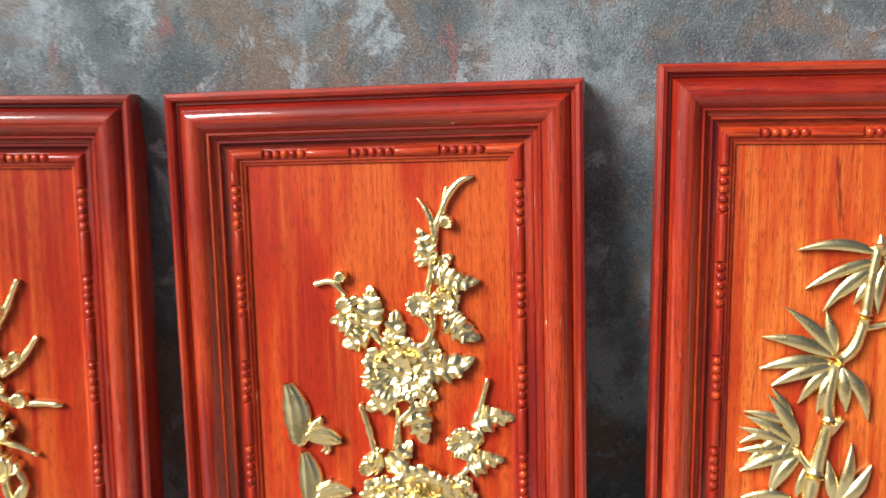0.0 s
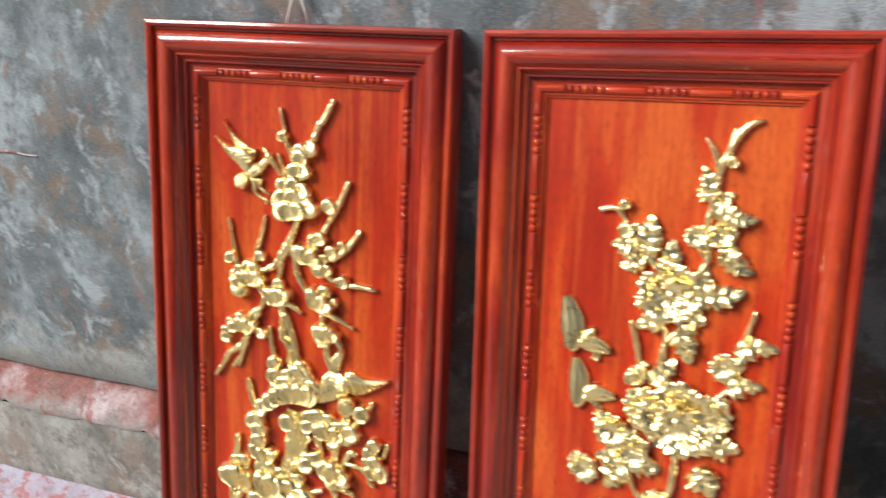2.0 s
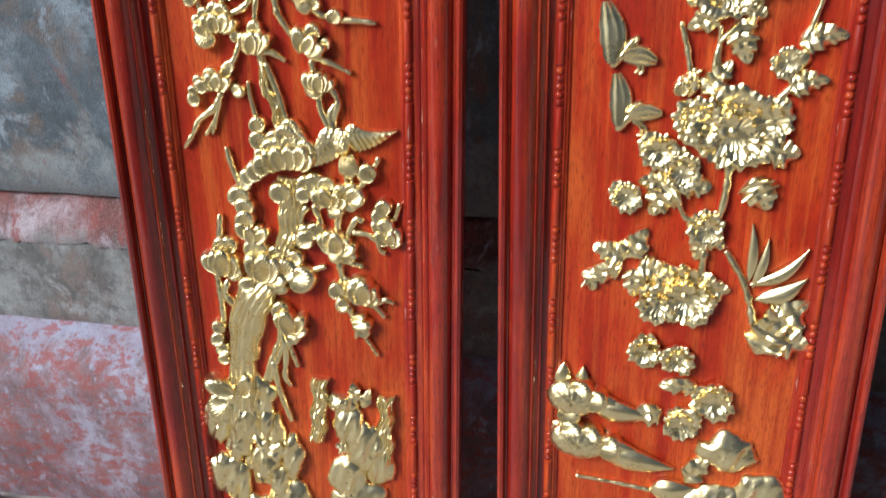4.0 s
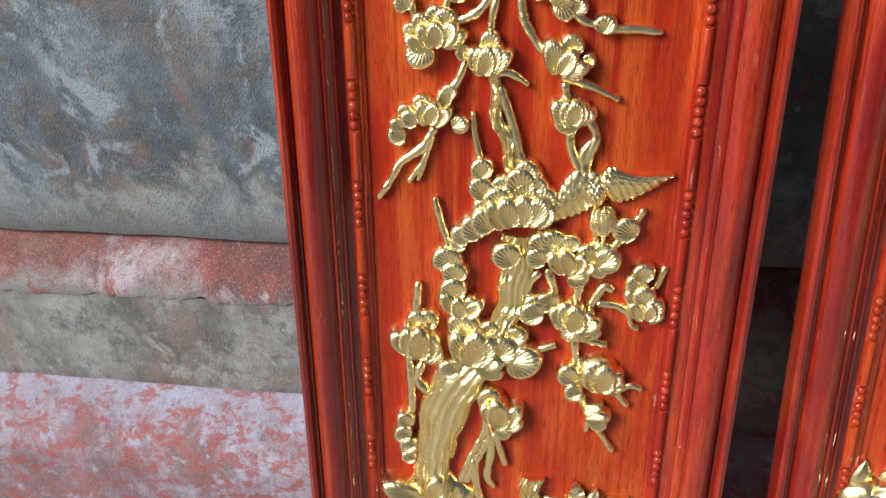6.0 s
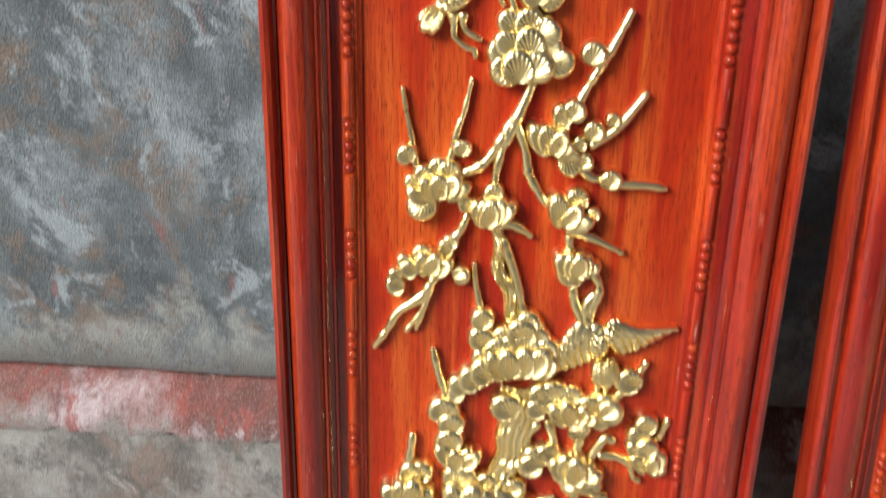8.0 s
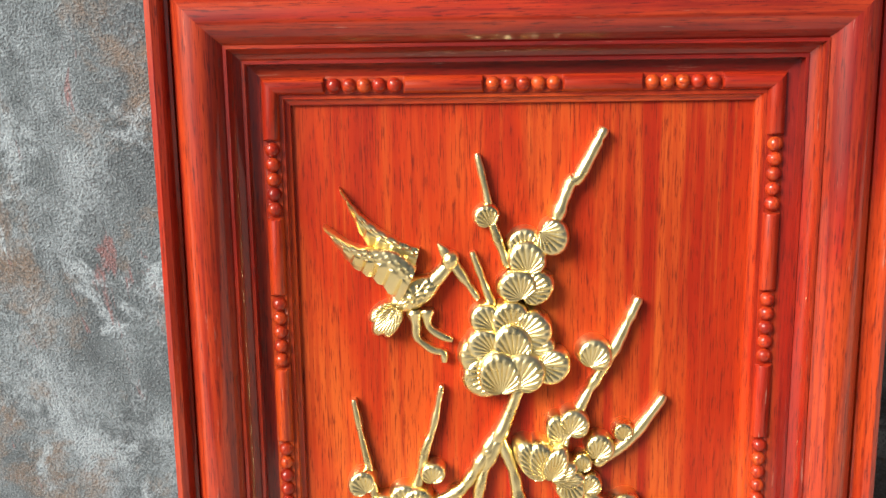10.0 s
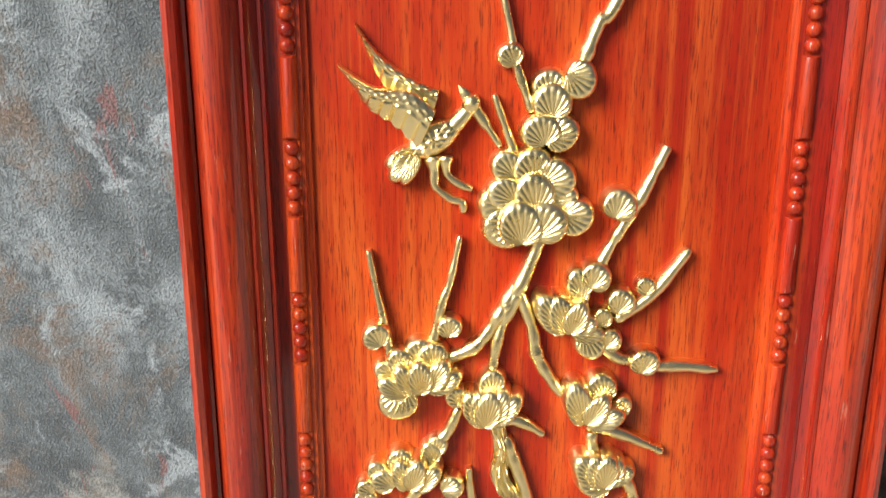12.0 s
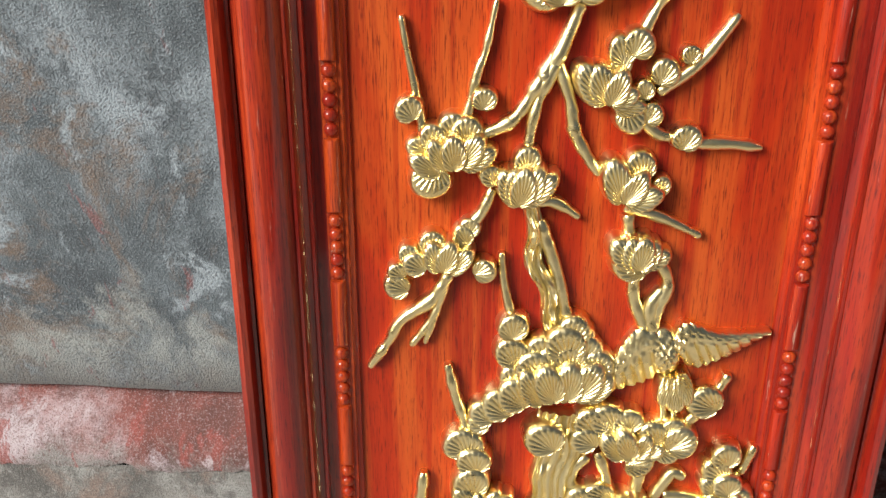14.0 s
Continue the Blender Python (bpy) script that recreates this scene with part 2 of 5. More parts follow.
# section of the frame from the rim inwards: distance from the rim, height over the field
SECTION = ((0.006, -0.0095), (0.0, -0.0095), (0.0, 0.021), (0.0012, 0.0245), (0.0045, 0.026), (0.0078, 0.0245), (0.0092, 0.021), (0.0098, 0.0185), (0.0118, 0.0185), (0.0120, 0.0165), (0.0130, 0.0188), (0.0150, 0.0217), (0.0178, 0.0245), (0.0210, 0.0265), (0.0245, 0.0274), (0.0280, 0.0273), (0.0312, 0.0262), (0.0340, 0.0243), (0.0362, 0.0220), (0.0375, 0.0202), (0.0393, 0.0182), (0.0396, 0.0192), (0.0414, 0.0192), (0.0419, 0.0168), (0.0445, 0.0138), (0.0470, 0.0118), (0.0474, 0.0125), (0.0492, 0.0125), (0.0496, 0.0064), (0.0560, 0.0056))
BEAD_SECTION = ((0.0560, 0.0056), (0.0568, 0.0078), (0.0590, 0.0095), (0.0615, 0.0100), (0.0640, 0.0090), (0.0655, 0.0065), (0.0657, 0.0050), (0.0680, 0.0050), (0.0685, 0.0032), (0.0712, 0.0022), (0.0715, -0.001))


def moulding(name, length, section, mat, parent, m, label="", cuts=(), reach=0.0):
    """A mitred moulding along x, centred, rim at local z = 0, inwards to -z, front to -y; at the cuts its roll is turned down to a flat, ready for beads."""
    bm = bmesh.new()
    n = max(2, round(length / 0.05))
    rows = []
    if not cuts:
        for i in range(n + 1):
            rows.append([((-1 + 2 * i / n) * (length / 2 - d), -h, -d) for d, h in section])
    else:
        rows.append([(d - length / 2, -h, -d) for d, h in section])
        for x in cuts:
            for step, top in ((-0.0016, 0.0100), (-0.0009, 0.0092), (-0.0003, 0.0076), (0.0, 0.0060)):
                rows.append([(x - reach + step, -min(h, top), -d) for d, h in section])
            for step, top in ((0.0, 0.0060), (0.0003, 0.0076), (0.0009, 0.0092), (0.0016, 0.0100)):
                rows.append([(x + reach + step, -min(h, top), -d) for d, h in section])
        rows.append([(length / 2 - d, -h, -d) for d, h in section])
    sheet(bm, rows)
    bmesh.ops.recalc_face_normals(bm, faces=bm.faces)
    for f in bm.faces:
        f.smooth = True
    if bm.faces[:][len(bm.faces) // 2].normal.y > 0.2:
        bmesh.ops.reverse_faces(bm, faces=bm.faces)
    for e in bm.edges:
        if len(e.link_faces) == 2 and e.calc_face_angle(0) > radians(38):
            e.smooth = False
    ob = part(name, bm, mat, parent, label)
    ob.matrix_basis = m
    return ob


def bead_mesh():
    bm = bmesh.new()
    bmesh.ops.create_uvsphere(bm, u_segments=10, v_segments=6, radius=0.0043)
    me = bpy.data.meshes.new("bead")
    bm.to_mesh(me)
    bm.free()
    me.materials.append(WOOD_BEAD)
    for p in me.polygons:
        p.use_smooth = True
    return me


BEAD = bead_mesh()


def panel(label, m, timber):
    """A leaning panel: field board, four mitred rails, four bead mouldings with groups of beads."""
    thing = tagged(new("carved_panel"), label, "wall panel", "carved panels leaning on the wall")
    thing.empty_display_size = 0.1
    thing.matrix_world = m
    w, h = PANEL_W, PANEL_H
    bm = bmesh.new()
    half, tall = w / 2 - 0.070, h / 2 - 0.070
    for y in (0.0, 0.011):
        sheet(bm, [[(-tall, y, -half), (tall, y, -half)], [(-tall, y, half), (tall, y, half)]])
    board = part("field_board", bm, timber, thing, "orange-red lacquered board with dark grain")
    board.matrix_basis = pose(0, 0, h / 2, 0, -90, 0)
    sides = (("top_rail", w, pose(0, 0, h)), ("bottom_rail", w, pose(0, 0, 0, 0, 180, 0)), ("side_rail", h, pose(-w / 2, 0, h / 2, 0, -90, 0)), ("side_rail", h, pose(w / 2, 0, h / 2, 0, 90, 0)))
    for name, length, at in sides:
        moulding(name, length, SECTION, WOOD_FRAME, thing, at, "dark red lacquered moulded rail")
        groups = 3 if length == w else 12
        pitch = 0.0878 if length == h else 0.087
        places = [(g - (groups - 1) / 2) * pitch for g in range(groups)]
        strip = moulding("bead_moulding", length, BEAD_SECTION, WOOD_BEAD, thing, at, "dark red half-round moulding with carved beads", places, 0.0214)
        for x in places:
            for k in range(5):
                b = new("bead", BEAD)
                b.parent = strip
                b.location = (x + (k - 2) * 0.0083, -0.0062, -0.0610)
    return thing


def panel_pose(x, y, lean, yaw, roll, lift=0.003):
    return pose(x, y, lift, 0, 0, yaw) @ pose(0, 0, 0, -lean) @ pose(0, 0, 0, 0, roll, 0)


PINE = panel("red lacquered wooden panel with gold pine tree and birds", panel_pose(0.2921, -0.3150, 14.75, 4.64, 2.27, 0.0049), WOOD_FIELD)
PEONY = panel("red lacquered wooden panel with gold peonies and butterflies", panel_pose(0.7499, -0.3215, 15.83, -3.19, -1.14, 0.0035), WOOD_FIELD)
BAMBOO = panel("red lacquered wooden panel with gold bamboo leaves", panel_pose(1.1886, -0.3298, 15.46, -3.56, 0.03, 0.0142), WOOD_PALE)

# ---- gold carvings, in millimetres across and down from a panel's top centre ----
def at(u, v, h):
    return (u / 1000, -h / 1000, PANEL_H - v / 1000)


def skirted(bm, rows, closed):
    """A relief surface from rows of (u, v, h), its outer row carried down to the board."""
    rows = rows + [[(u, v, -0.3) for u, v, h in rows[-1]]]
    vs = [[bm.verts.new(at(*p)) for p in row] for row in rows]
    for a, b in zip(vs, vs[1:]):
        n = len(a)
        for k in range(n if closed else n - 1):
            bm.faces.new((a[k], a[(k + 1) % n], b[(k + 1) % n], b[k]))
    return vs


def shell(bm, u, v, r, turn, layer, wide=1.0):
    """A pine pad like a scallop shell: crisp ribs fanning from its foot towards turn (degrees, up is 90), rising to a rolled outer rim."""
    turn += random.uniform(-5, 5)
    c, s = math.cos(radians(turn)), -math.sin(radians(turn))
    bu, bv = u - 0.92 * r * c, v - 0.92 * r * s
    base = 3.8 + 1.6 * layer
    ribs = max(9, min(17, round(6 + r * 0.7)))
    n = 4 * ribs
    wide *= random.uniform(0.86, 0.98)
    wave = random.uniform(0, 6.28)
    rows = []
    for q, lift, cut in ((0.04, 0.25, 0), (0.2, 0.30, 0.45), (0.4, 0.36, 0.85), (0.58, 0.42, 1), (0.72, 0.45, 0.9), (0.82, 0.44, 0.55), (0.90, 0.37, 0.15), (0.96, 0.24, 0), (1.0, 0.02, 0)):
        row = []
        for i in range(n + 1):
            p = 2 * i / n - 1
            phi = radians(100) * p
            g = (1.0, 0.15, 0.0, 0.15)[i % 4]
            reach = 1.85 * r * max(0.01, math.cos(phi * 0.9)) ** 0.62 * (1 + 0.035 * math.sin(3 * phi + wave))
            d = reach * q
            x, y = d * math.cos(phi), d * math.sin(phi) * wide
            h = base + r * (lift - 0.24 * p * p * q) - cut * (0.3 + 0.052 * r) * g
            row.append((bu + x * c - y * s, bv + x * s + y * c, h))
        rows.append(row)
    rows.append([(a + 0.07 * (a - u), b + 0.07 * (b - v), h * 0.3) for a, b, h in rows[-1]])
    skirted(bm, rows, True)


def ball(bm, u, v, a, b, turn, lift, high, lines=0):
    c, s = math.cos(radians(turn)), -math.sin(radians(turn))
    n, rows = 14, []
    rows.append([(u, v, lift + high)] * 1)
    ring = []
    for q in (0.0, 0.35, 0.7, 0.92, 1.0):
        row = []
        for i in range(n):
            p = 2 * math.pi * i / n
            x, y = max(q, 0.02) * a * math.cos(p), max(q, 0.02) * b * math.sin(p)
            bump = 1 + (0.07 if lines and i % 2 else 0) * q
            row.append((u + bump * (y * c - x * s), v + bump * (y * s + x * c), lift + high * math.sqrt(max(0, 1 - q * q))))
        ring.append(row)
    skirted(bm, ring, True)


def bud(bm, u, v, r):
    shell(bm, u, v, r * 1.0, random.uniform(60, 120), 2.6)


def lump(bm, u, v, a, b, turn):
    """A bird's body, feathered in overlapping scales."""
    c, s = math.cos(radians(turn)), -math.sin(radians(turn))
    rows = []
    for q in (0.03, 0.15, 0.27, 0.39, 0.5, 0.6, 0.7, 0.78, 0.86, 0.93, 1.0):
        row = []
        for i in range(48):
            p = 2 * math.pi * i / 48
            x, y = q * a * math.cos(p), q * b * math.sin(p)
            line = y / (b * 0.2)
            k = math.floor(line)
            scale = (1 - (line - k)) * abs(math.sin(math.pi * (x / (a * 0.42) + 0.5 * (k % 2))))
            row.append((u + y * c - x * s, v + y * s + x * c, 4.5 + a * 0.62 * math.sqrt(max(0, 1 - q * q)) + 2.2 * scale * (1 - q ** 4)))
        rows.append(row)
    skirted(bm, rows, True)


def rock(bm, u, v, a, b, high):
    """A craggy boss: sharp flowing ridges over a tilted top."""
    n, rows = 40, []
    seed, lean, tall = random.uniform(0, 50), random.uniform(0, 6.28), high * random.uniform(0.8, 1.3)
    for q in (0.03, 0.15, 0.27, 0.39, 0.5, 0.6, 0.7, 0.8, 0.89, 0.96, 1.0):
        row = []
        for i in range(n):
            p = 2 * math.pi * i / n
            f = 1 + 0.34 * noise.noise((math.cos(p) * 1.6 + seed, math.sin(p) * 1.6, q)) + 0.10 * noise.noise((math.cos(p) * 5 + seed, math.sin(p) * 5, 3.0))
            uu, vv = u + q * f * a * math.cos(p), v + q * f * b * math.sin(p)
            fold = 1 - abs(noise.noise((uu * 0.085 + 0.03 * vv + seed, vv * 0.016, 2.0))) * 2.4
            crag = 1 - abs(noise.noise((uu * 0.22, vv * 0.12 + seed, 7.0))) * 2.2
            row.append((uu, vv, 2 + tall * (1 - q ** 2) ** 0.6 + (4.2 * fold + 0.6 * crag) * (1.05 - q ** 3) + 0.8 * q * (1 + math.cos(p - lean))))
        rows.append(row)
    skirted(bm, rows, True)


def spline(points, step):
    """Points along a smooth line through the given ones."""
    out = []
    p = [points[0]] + list(points) + [points[-1]]
    for a, b, c, d in zip(p, p[1:], p[2:], p[3:]):
        n = max(2, round(math.dist(b[:2], c[:2]) / step))
        for k in range(n):
            t = k / n
            out.append(tuple(0.5 * (2 * y + (z - x) * t + (2 * x - 5 * y + 4 * z - w) * t * t + (3 * y - x - 3 * z + w) * t ** 3) for x, y, z, w in zip(a, b, c, d)))
    out.append(tuple(points[-1]))
    return out


def sweep(bm, points, tall, knobs, flutes, step, nodes=False, fine=0.5):
    line = spline(points, step)
    seed = random.uniform(0, 40)
    n = 9 if not flutes else 29
    rows = []
    for i, (u, v, r) in enumerate(line):
        a, b = line[max(0, i - 1)], line[min(len(line) - 1, i + 1)]
        d = math.hypot(b[0] - a[0], b[1] - a[1]) or 1
        nu, nv = -(b[1] - a[1]) / d, (b[0] - a[0]) / d
        k = 1 + knobs * noise.noise((u * 0.12 + seed, v * 0.12, 0.0)) + fine * knobs * noise.noise((u * 0.4, v * 0.4, seed))
        if i in (0, len(line) - 1):
            k *= 0.72
        if nodes and (i in (1, len(line) - 2)):
            k *= 1.28
        row = []
        for j in range(n):
            w = math.pi * j / (n - 1)
            f = k * (1 + flutes * (math.sin(w * 11 + 2.2 * noise.noise((v * 0.014, seed, 0))) + 1.2 * noise.noise((j * 0.9, v * 0.012, seed))))
            row.append((u + nu * r * f * math.cos(w), v + nv * r * f * math.cos(w), 3.4 + min(tall * r, 2.5 + 0.45 * r + 2) * f * math.sin(w) + (0.8 if 0 < j < n - 1 else 0)))
        row = [(row[0][0], row[0][1], -0.3)] + row + [(row[-1][0], row[-1][1], -0.3)]
        rows.append(row)
    vs = [[bm.verts.new(at(*p)) for p in row] for row in rows]
    for a, b in zip(vs, vs[1:]):
        for k in range(len(a) - 1):
            bm.faces.new((a[k], a[k + 1], b[k + 1], b[k]))
    for end in (vs[0], vs[-1]):
        bm.faces.new(end)


def branch(bm, *points):
    """A stick with a flattened top, a little knotty."""
    if max(r for u, v, r in points) > 6.0:
        return trunk(bm, *points)
    sweep(bm, [(u, v, r + 0.8 if r < 3.4 else r) for u, v, r in points], 0.95, 0.34, 0.0, 2.5, fine=0.3)


def trunk(bm, *points):
    """Bark in flowing ridges: nearly straight on a stout trunk, winding round a slim one, with burls."""
    line = spline(points, 2.5)
    seed = random.uniform(0, 40)
    n, gone, turned, rows = 57, 0.0, 0.0, []
    for i, (u, v, r) in enumerate(line):
        a, b = line[max(0, i - 1)], line[min(len(line) - 1, i + 1)]
        d = math.hypot(b[0] - a[0], b[1] - a[1]) or 1
        gone += d / 2
        nu, nv = -(b[1] - a[1]) / d, (b[0] - a[0]) / d
        k = 1 + 0.15 * noise.noise((gone * 0.05, seed, 0.0))
        slim = max(0.0, 1 - r / 17)
        sway = slim * r * 0.5 * math.sin(gone * 0.16 + seed)
        u, v = u + nu * sway, v + nv * sway
        turned += d / 2 * (0.25 + 1.3 * slim) / (r + 4)
        wind = turned + 0.8 * noise.noise((gone * 0.02, 2.0, seed))
        row = []
        for j in range(n):
            w = math.pi * j / (n - 1)
            x = math.cos(w)
            wave = (8.0 - 5.0 * slim) * w + wind + 1.1 * noise.noise((w * 1.4, gone * 0.035, seed))
            ridge = math.sin(wave) ** 2 + 0.3 * math.sin(2.2 * wave + 1.0) ** 2
            burl = max(0.0, noise.noise((w * (1.3 + 0.9 * slim), gone * (0.08 + 0.14 * slim), seed + 9)))
            dome = math.sin(w) ** 0.8
            h = 1.0 + dome * (3.5 + 0.32 * r) + min(1.0, 2 * dome) * r * ((0.11 + 0.28 * slim) * ridge + (0.06 + 1.8 * slim) * burl)
            row.append((u + nu * r * k * x, v + nv * r * k * x, h))
        row = [(row[0][0], row[0][1], -0.3)] + row + [(row[-1][0], row[-1][1], -0.3)]
        rows.append(row)
    vs = [[bm.verts.new(at(*p)) for p in row] for row in rows]
    for a, b in zip(vs, vs[1:]):
        for k in range(len(a) - 1):
            bm.faces.new((a[k], a[k + 1], b[k + 1], b[k]))
    for end in (vs[0], vs[-1]):
        bm.faces.new(end)


def culm(bm, *points):
    sweep(bm, points, 1.2, 0.06, 0.0, 3.0, nodes=True)


def leaf(bm, u0, v0, u1, v1, wide, bend, lobes, layer):
    """A pointed leaf or feather with a creased midrib, from its foot to its tip; bend bows it sideways, in tenths of its length.
    With lobes its edge is cut into forward teeth and its face is veined."""
    du, dv = u1 - u0, v1 - v0
    d = math.hypot(du, dv)
    nu, nv = -dv / d, du / d
    n = 12 if not lobes else 8 * lobes
    base = 1.4 + 0.9 * layer
    across = (-1, -0.7, -0.35, 0, 0.35, 0.7, 1)
    curl = random.uniform(-0.25, 0.25)
    rows = []
    for i in range(n + 1):
        s = i / n
        half = 0.5 * wide * max(0.0, math.sin(math.pi * s ** (0.62 if lobes else 0.8))) ** (0.7 if lobes else 1.0) + 0.25
        tooth = (s * lobes + 0.1) % 1.0 if lobes else 0
        if lobes:
            half *= 0.82 + 0.26 * tooth
        bow = bend / 10 * d * math.sin(math.pi * s)
        arch = base + (0.07 * d) * math.sin(math.pi * (0.1 + 0.75 * s))
        row = []
        for c in across:
            lag = 0.30 * d / lobes * c * c * tooth * (1 - s) if lobes else 0
            ridge = half * ((0.36 if lobes else 0.62) * (1 - abs(c)) + curl * c * 0.7 + (0.3 * math.sin(7 * s + 9 * curl) * c if lobes else 0)) - (0.30 * half if c == 0 else 0)
            vein = 0.20 * half * math.sin(6.2832 * (s * lobes - 0.5 * abs(c))) * abs(c) if lobes else 0
            along = min(d * 1.02, d * s + lag)
            row.append((u0 + du * along / d + nu * (half * c + bow), v0 + dv * along / d + nv * (half * c + bow), arch + ridge + vein))
        row = [(row[0][0], row[0][1], max(-0.3, row[0][2] - 5))] + row + [(row[-1][0], row[-1][1], max(-0.3, row[-1][2] - 5))]
        rows.append(row)
    vs = [[bm.verts.new(at(*p)) for p in row] for row in rows]
    for a, b in zip(vs, vs[1:]):
        for k in range(len(a) - 1):
            bm.faces.new((a[k], a[k + 1], b[k + 1], b[k]))
    bm.faces.new(vs[0])


def wing(bm, lead, trail, feathers, high):
    """A bird's wing between its leading and trailing edge, shoulder to tip: scaly coverts along the front, long stepped feathers behind."""
    n = feathers * 5
    edges = []
    for line in (lead, trail):
        pts = spline([(x, y, 0) for x, y in line], 0.6)
        edges.append([pts[round(k * (len(pts) - 1) / n)] for k in range(n + 1)])
    across = [k / 18 for k in range(19)]
    rows = []
    for i in range(n + 1):
        (u0, v0, _), (u1, v1, _) = edges[0][i], edges[1][i]
        f = (i % 5) / 4
        row = []
        for c in across:
            back = max(0.0, min(1.0, (c - 0.38) / 0.14))
            reach = c * (1 - 0.13 * back * abs(f - 0.4))
            band = c / 0.13
            scale = (1 - back) * (1 - (band - math.floor(band))) * abs(math.sin(math.pi * (i / 4 + 0.5 * (math.floor(band) % 2)))) * (1 - 0.6 * i / n)
            h = high - 3.0 * c + 2.2 * math.sin(math.pi * c) - 2.5 * i / n + back * (2.6 * f - 1.0) + 2.2 * scale - 2.2 * max(0.0, 0.08 - c) / 0.08
            row.append((u0 + (u1 - u0) * reach, v0 + (v1 - v0) * reach, h))
        rows.append([(row[0][0], row[0][1], -0.3)] + row + [(row[-1][0], row[-1][1], -0.3)])
    vs = [[bm.verts.new(at(*p)) for p in row] for row in rows]
    for a, b in zip(vs, vs[1:]):
        for k in range(len(a) - 1):
            bm.faces.new((a[k], a[k + 1], b[k + 1], b[k]))
    for end in (vs[0], vs[-1]):
        bm.faces.new(end)


def flutter(bm, u0, v0, u1, v1, wide, bend, layer):
    """A butterfly's wing: pointed, scalloped on its outer side, with a raised rim and veins fanning from its root."""
    du, dv = u1 - u0, v1 - v0
    d = math.hypot(du, dv)
    nu, nv = -dv / d, du / d
    across = [-1 + k / 8 for k in range(17)]
    rows = []
    for i in range(17):
        s = i / 16
        half = 0.5 * wide * math.sin(math.pi * (0.13 + 0.80 * s)) ** 0.75
        row = []
        for c in across:
            edge = 1 + (0.13 * abs(math.sin(s * 12)) if c < 0 else 0)
            rim = 1.1 * math.exp(-((abs(c) - 0.86) / 0.1) ** 2)
            vein = 1.0 * math.exp(-((abs(c) - 0.45 * (1 - 0.4 * s)) / 0.13) ** 2) * (0.3 + s) * (1 - abs(c) ** 4)
            h = 2.5 + layer + 3.5 * (1 - s) + rim + vein + 2.4 * (1 - c * c) - 1.8 * c
            x = half * c * edge + bend / 10 * d * math.sin(math.pi * s)
            row.append((u0 + du * s + nu * x, v0 + dv * s + nv * x, h))
        row = [(row[0][0], row[0][1], -0.3)] + row + [(row[-1][0], row[-1][1], -0.3)]
        rows.append(row)
    vs = [[bm.verts.new(at(*p)) for p in row] for row in rows]
    for a, b in zip(vs, vs[1:]):
        for k in range(len(a) - 1):
            bm.faces.new((a[k], a[k + 1], b[k + 1], b[k]))


def petal(bm, u, v, r, turn, lift):
    """A broad cupped petal with a notched, curled rim, its foot at (u, v)."""
    c, s = math.cos(radians(turn)), -math.sin(radians(turn))
    rows = []
    tip, notch = random.uniform(0.9, 1.1), random.uniform(0.05, 0.16)
    rise, cup = random.uniform(0.3, 0.75), random.uniform(-0.25, 0.3)
    for q in (0.05, 0.25, 0.45, 0.65, 0.8, 0.92, 1.0):
        row = []
        for i in range(19):
            p = (i - 9) / 9
            x = q * r * tip * (1 - 0.36 * p * p - notch * math.cos(p * 6.3) * q)
            y = p * r * 0.74 * q ** 0.6
            h = lift + r * ((rise * math.sin(2.0 * q) if lift < 3 else 0.24 + 0.26 * q ** 2) - cup * q * p * p) + 0.045 * r * math.cos(p * 12.5) * q * q
            row.append((u + x * c - y * s, v + x * s + y * c, h))
        rows.append(row)
    vs = [[bm.verts.new(at(*p)) for p in row] for row in rows + [[(a, b, max(-0.3, h - 5.0)) for a, b, h in rows[-1]]]]
    for a, b in zip(vs, vs[1:]):
        for k in range(18):
            bm.faces.new((a[k], a[k + 1], b[k + 1], b[k]))


def bloom(bm, u, v, r, layers):
    """A full blossom: rings of petals, the inner ones higher and closer."""
    ball(bm, u, v, r * 0.75, r * 0.75, 0, 2.0, 2.0 + r * 0.16)
    full = r >= 32
    rings = 4 if full else min(3, layers)
    for k in range(rings):
        f = 1 - 0.78 * k / rings
        n = (9, 8, 6, 4)[k] if full else (6, 5, 3)[k]
        size = r * (0.50 if full else 0.76) * (1 - 0.13 * k)
        start = random.uniform(0, 360)
        for i in range(n):
            a = start + 360 * i / n + random.uniform(-12, 12)
            foot = max(0.0, r * f * random.uniform(0.88, 1.06) - size)
            petal(bm, u + foot * math.cos(radians(a)), v - foot * math.sin(radians(a)), size * random.uniform(0.85, 1.15), a + random.uniform(-14, 14), 1.5 + (2.0 if full else 2.6) * k + random.uniform(-0.5, 0.5))
    ball(bm, u, v, r * 0.13, r * 0.13, 0, 3.0 + 1.6 * rings, r * 0.1, 1)


NAMES = {shell: "pine_pad", leaf: "leaf", bud: "bud", bloom: "blossom", branch: "twig", culm: "bamboo_twig", rock: "rock_relief", wing: "wing_relief"}
LABELS = {"pine_trunk": "gilded carved pine trunk with fluted bark", "peony_stem": "gilded carved peony stem", "bamboo_culm": "gilded carved bamboo culm with nodes", "bird_relief": "plain gilded bird relief", "butterfly_relief": "plain gilded butterfly relief"}
WHOLE = ("pine_trunk", "peony_stem", "bamboo_culm", "bird_relief", "butterfly_relief", "rock_relief", "log_relief")


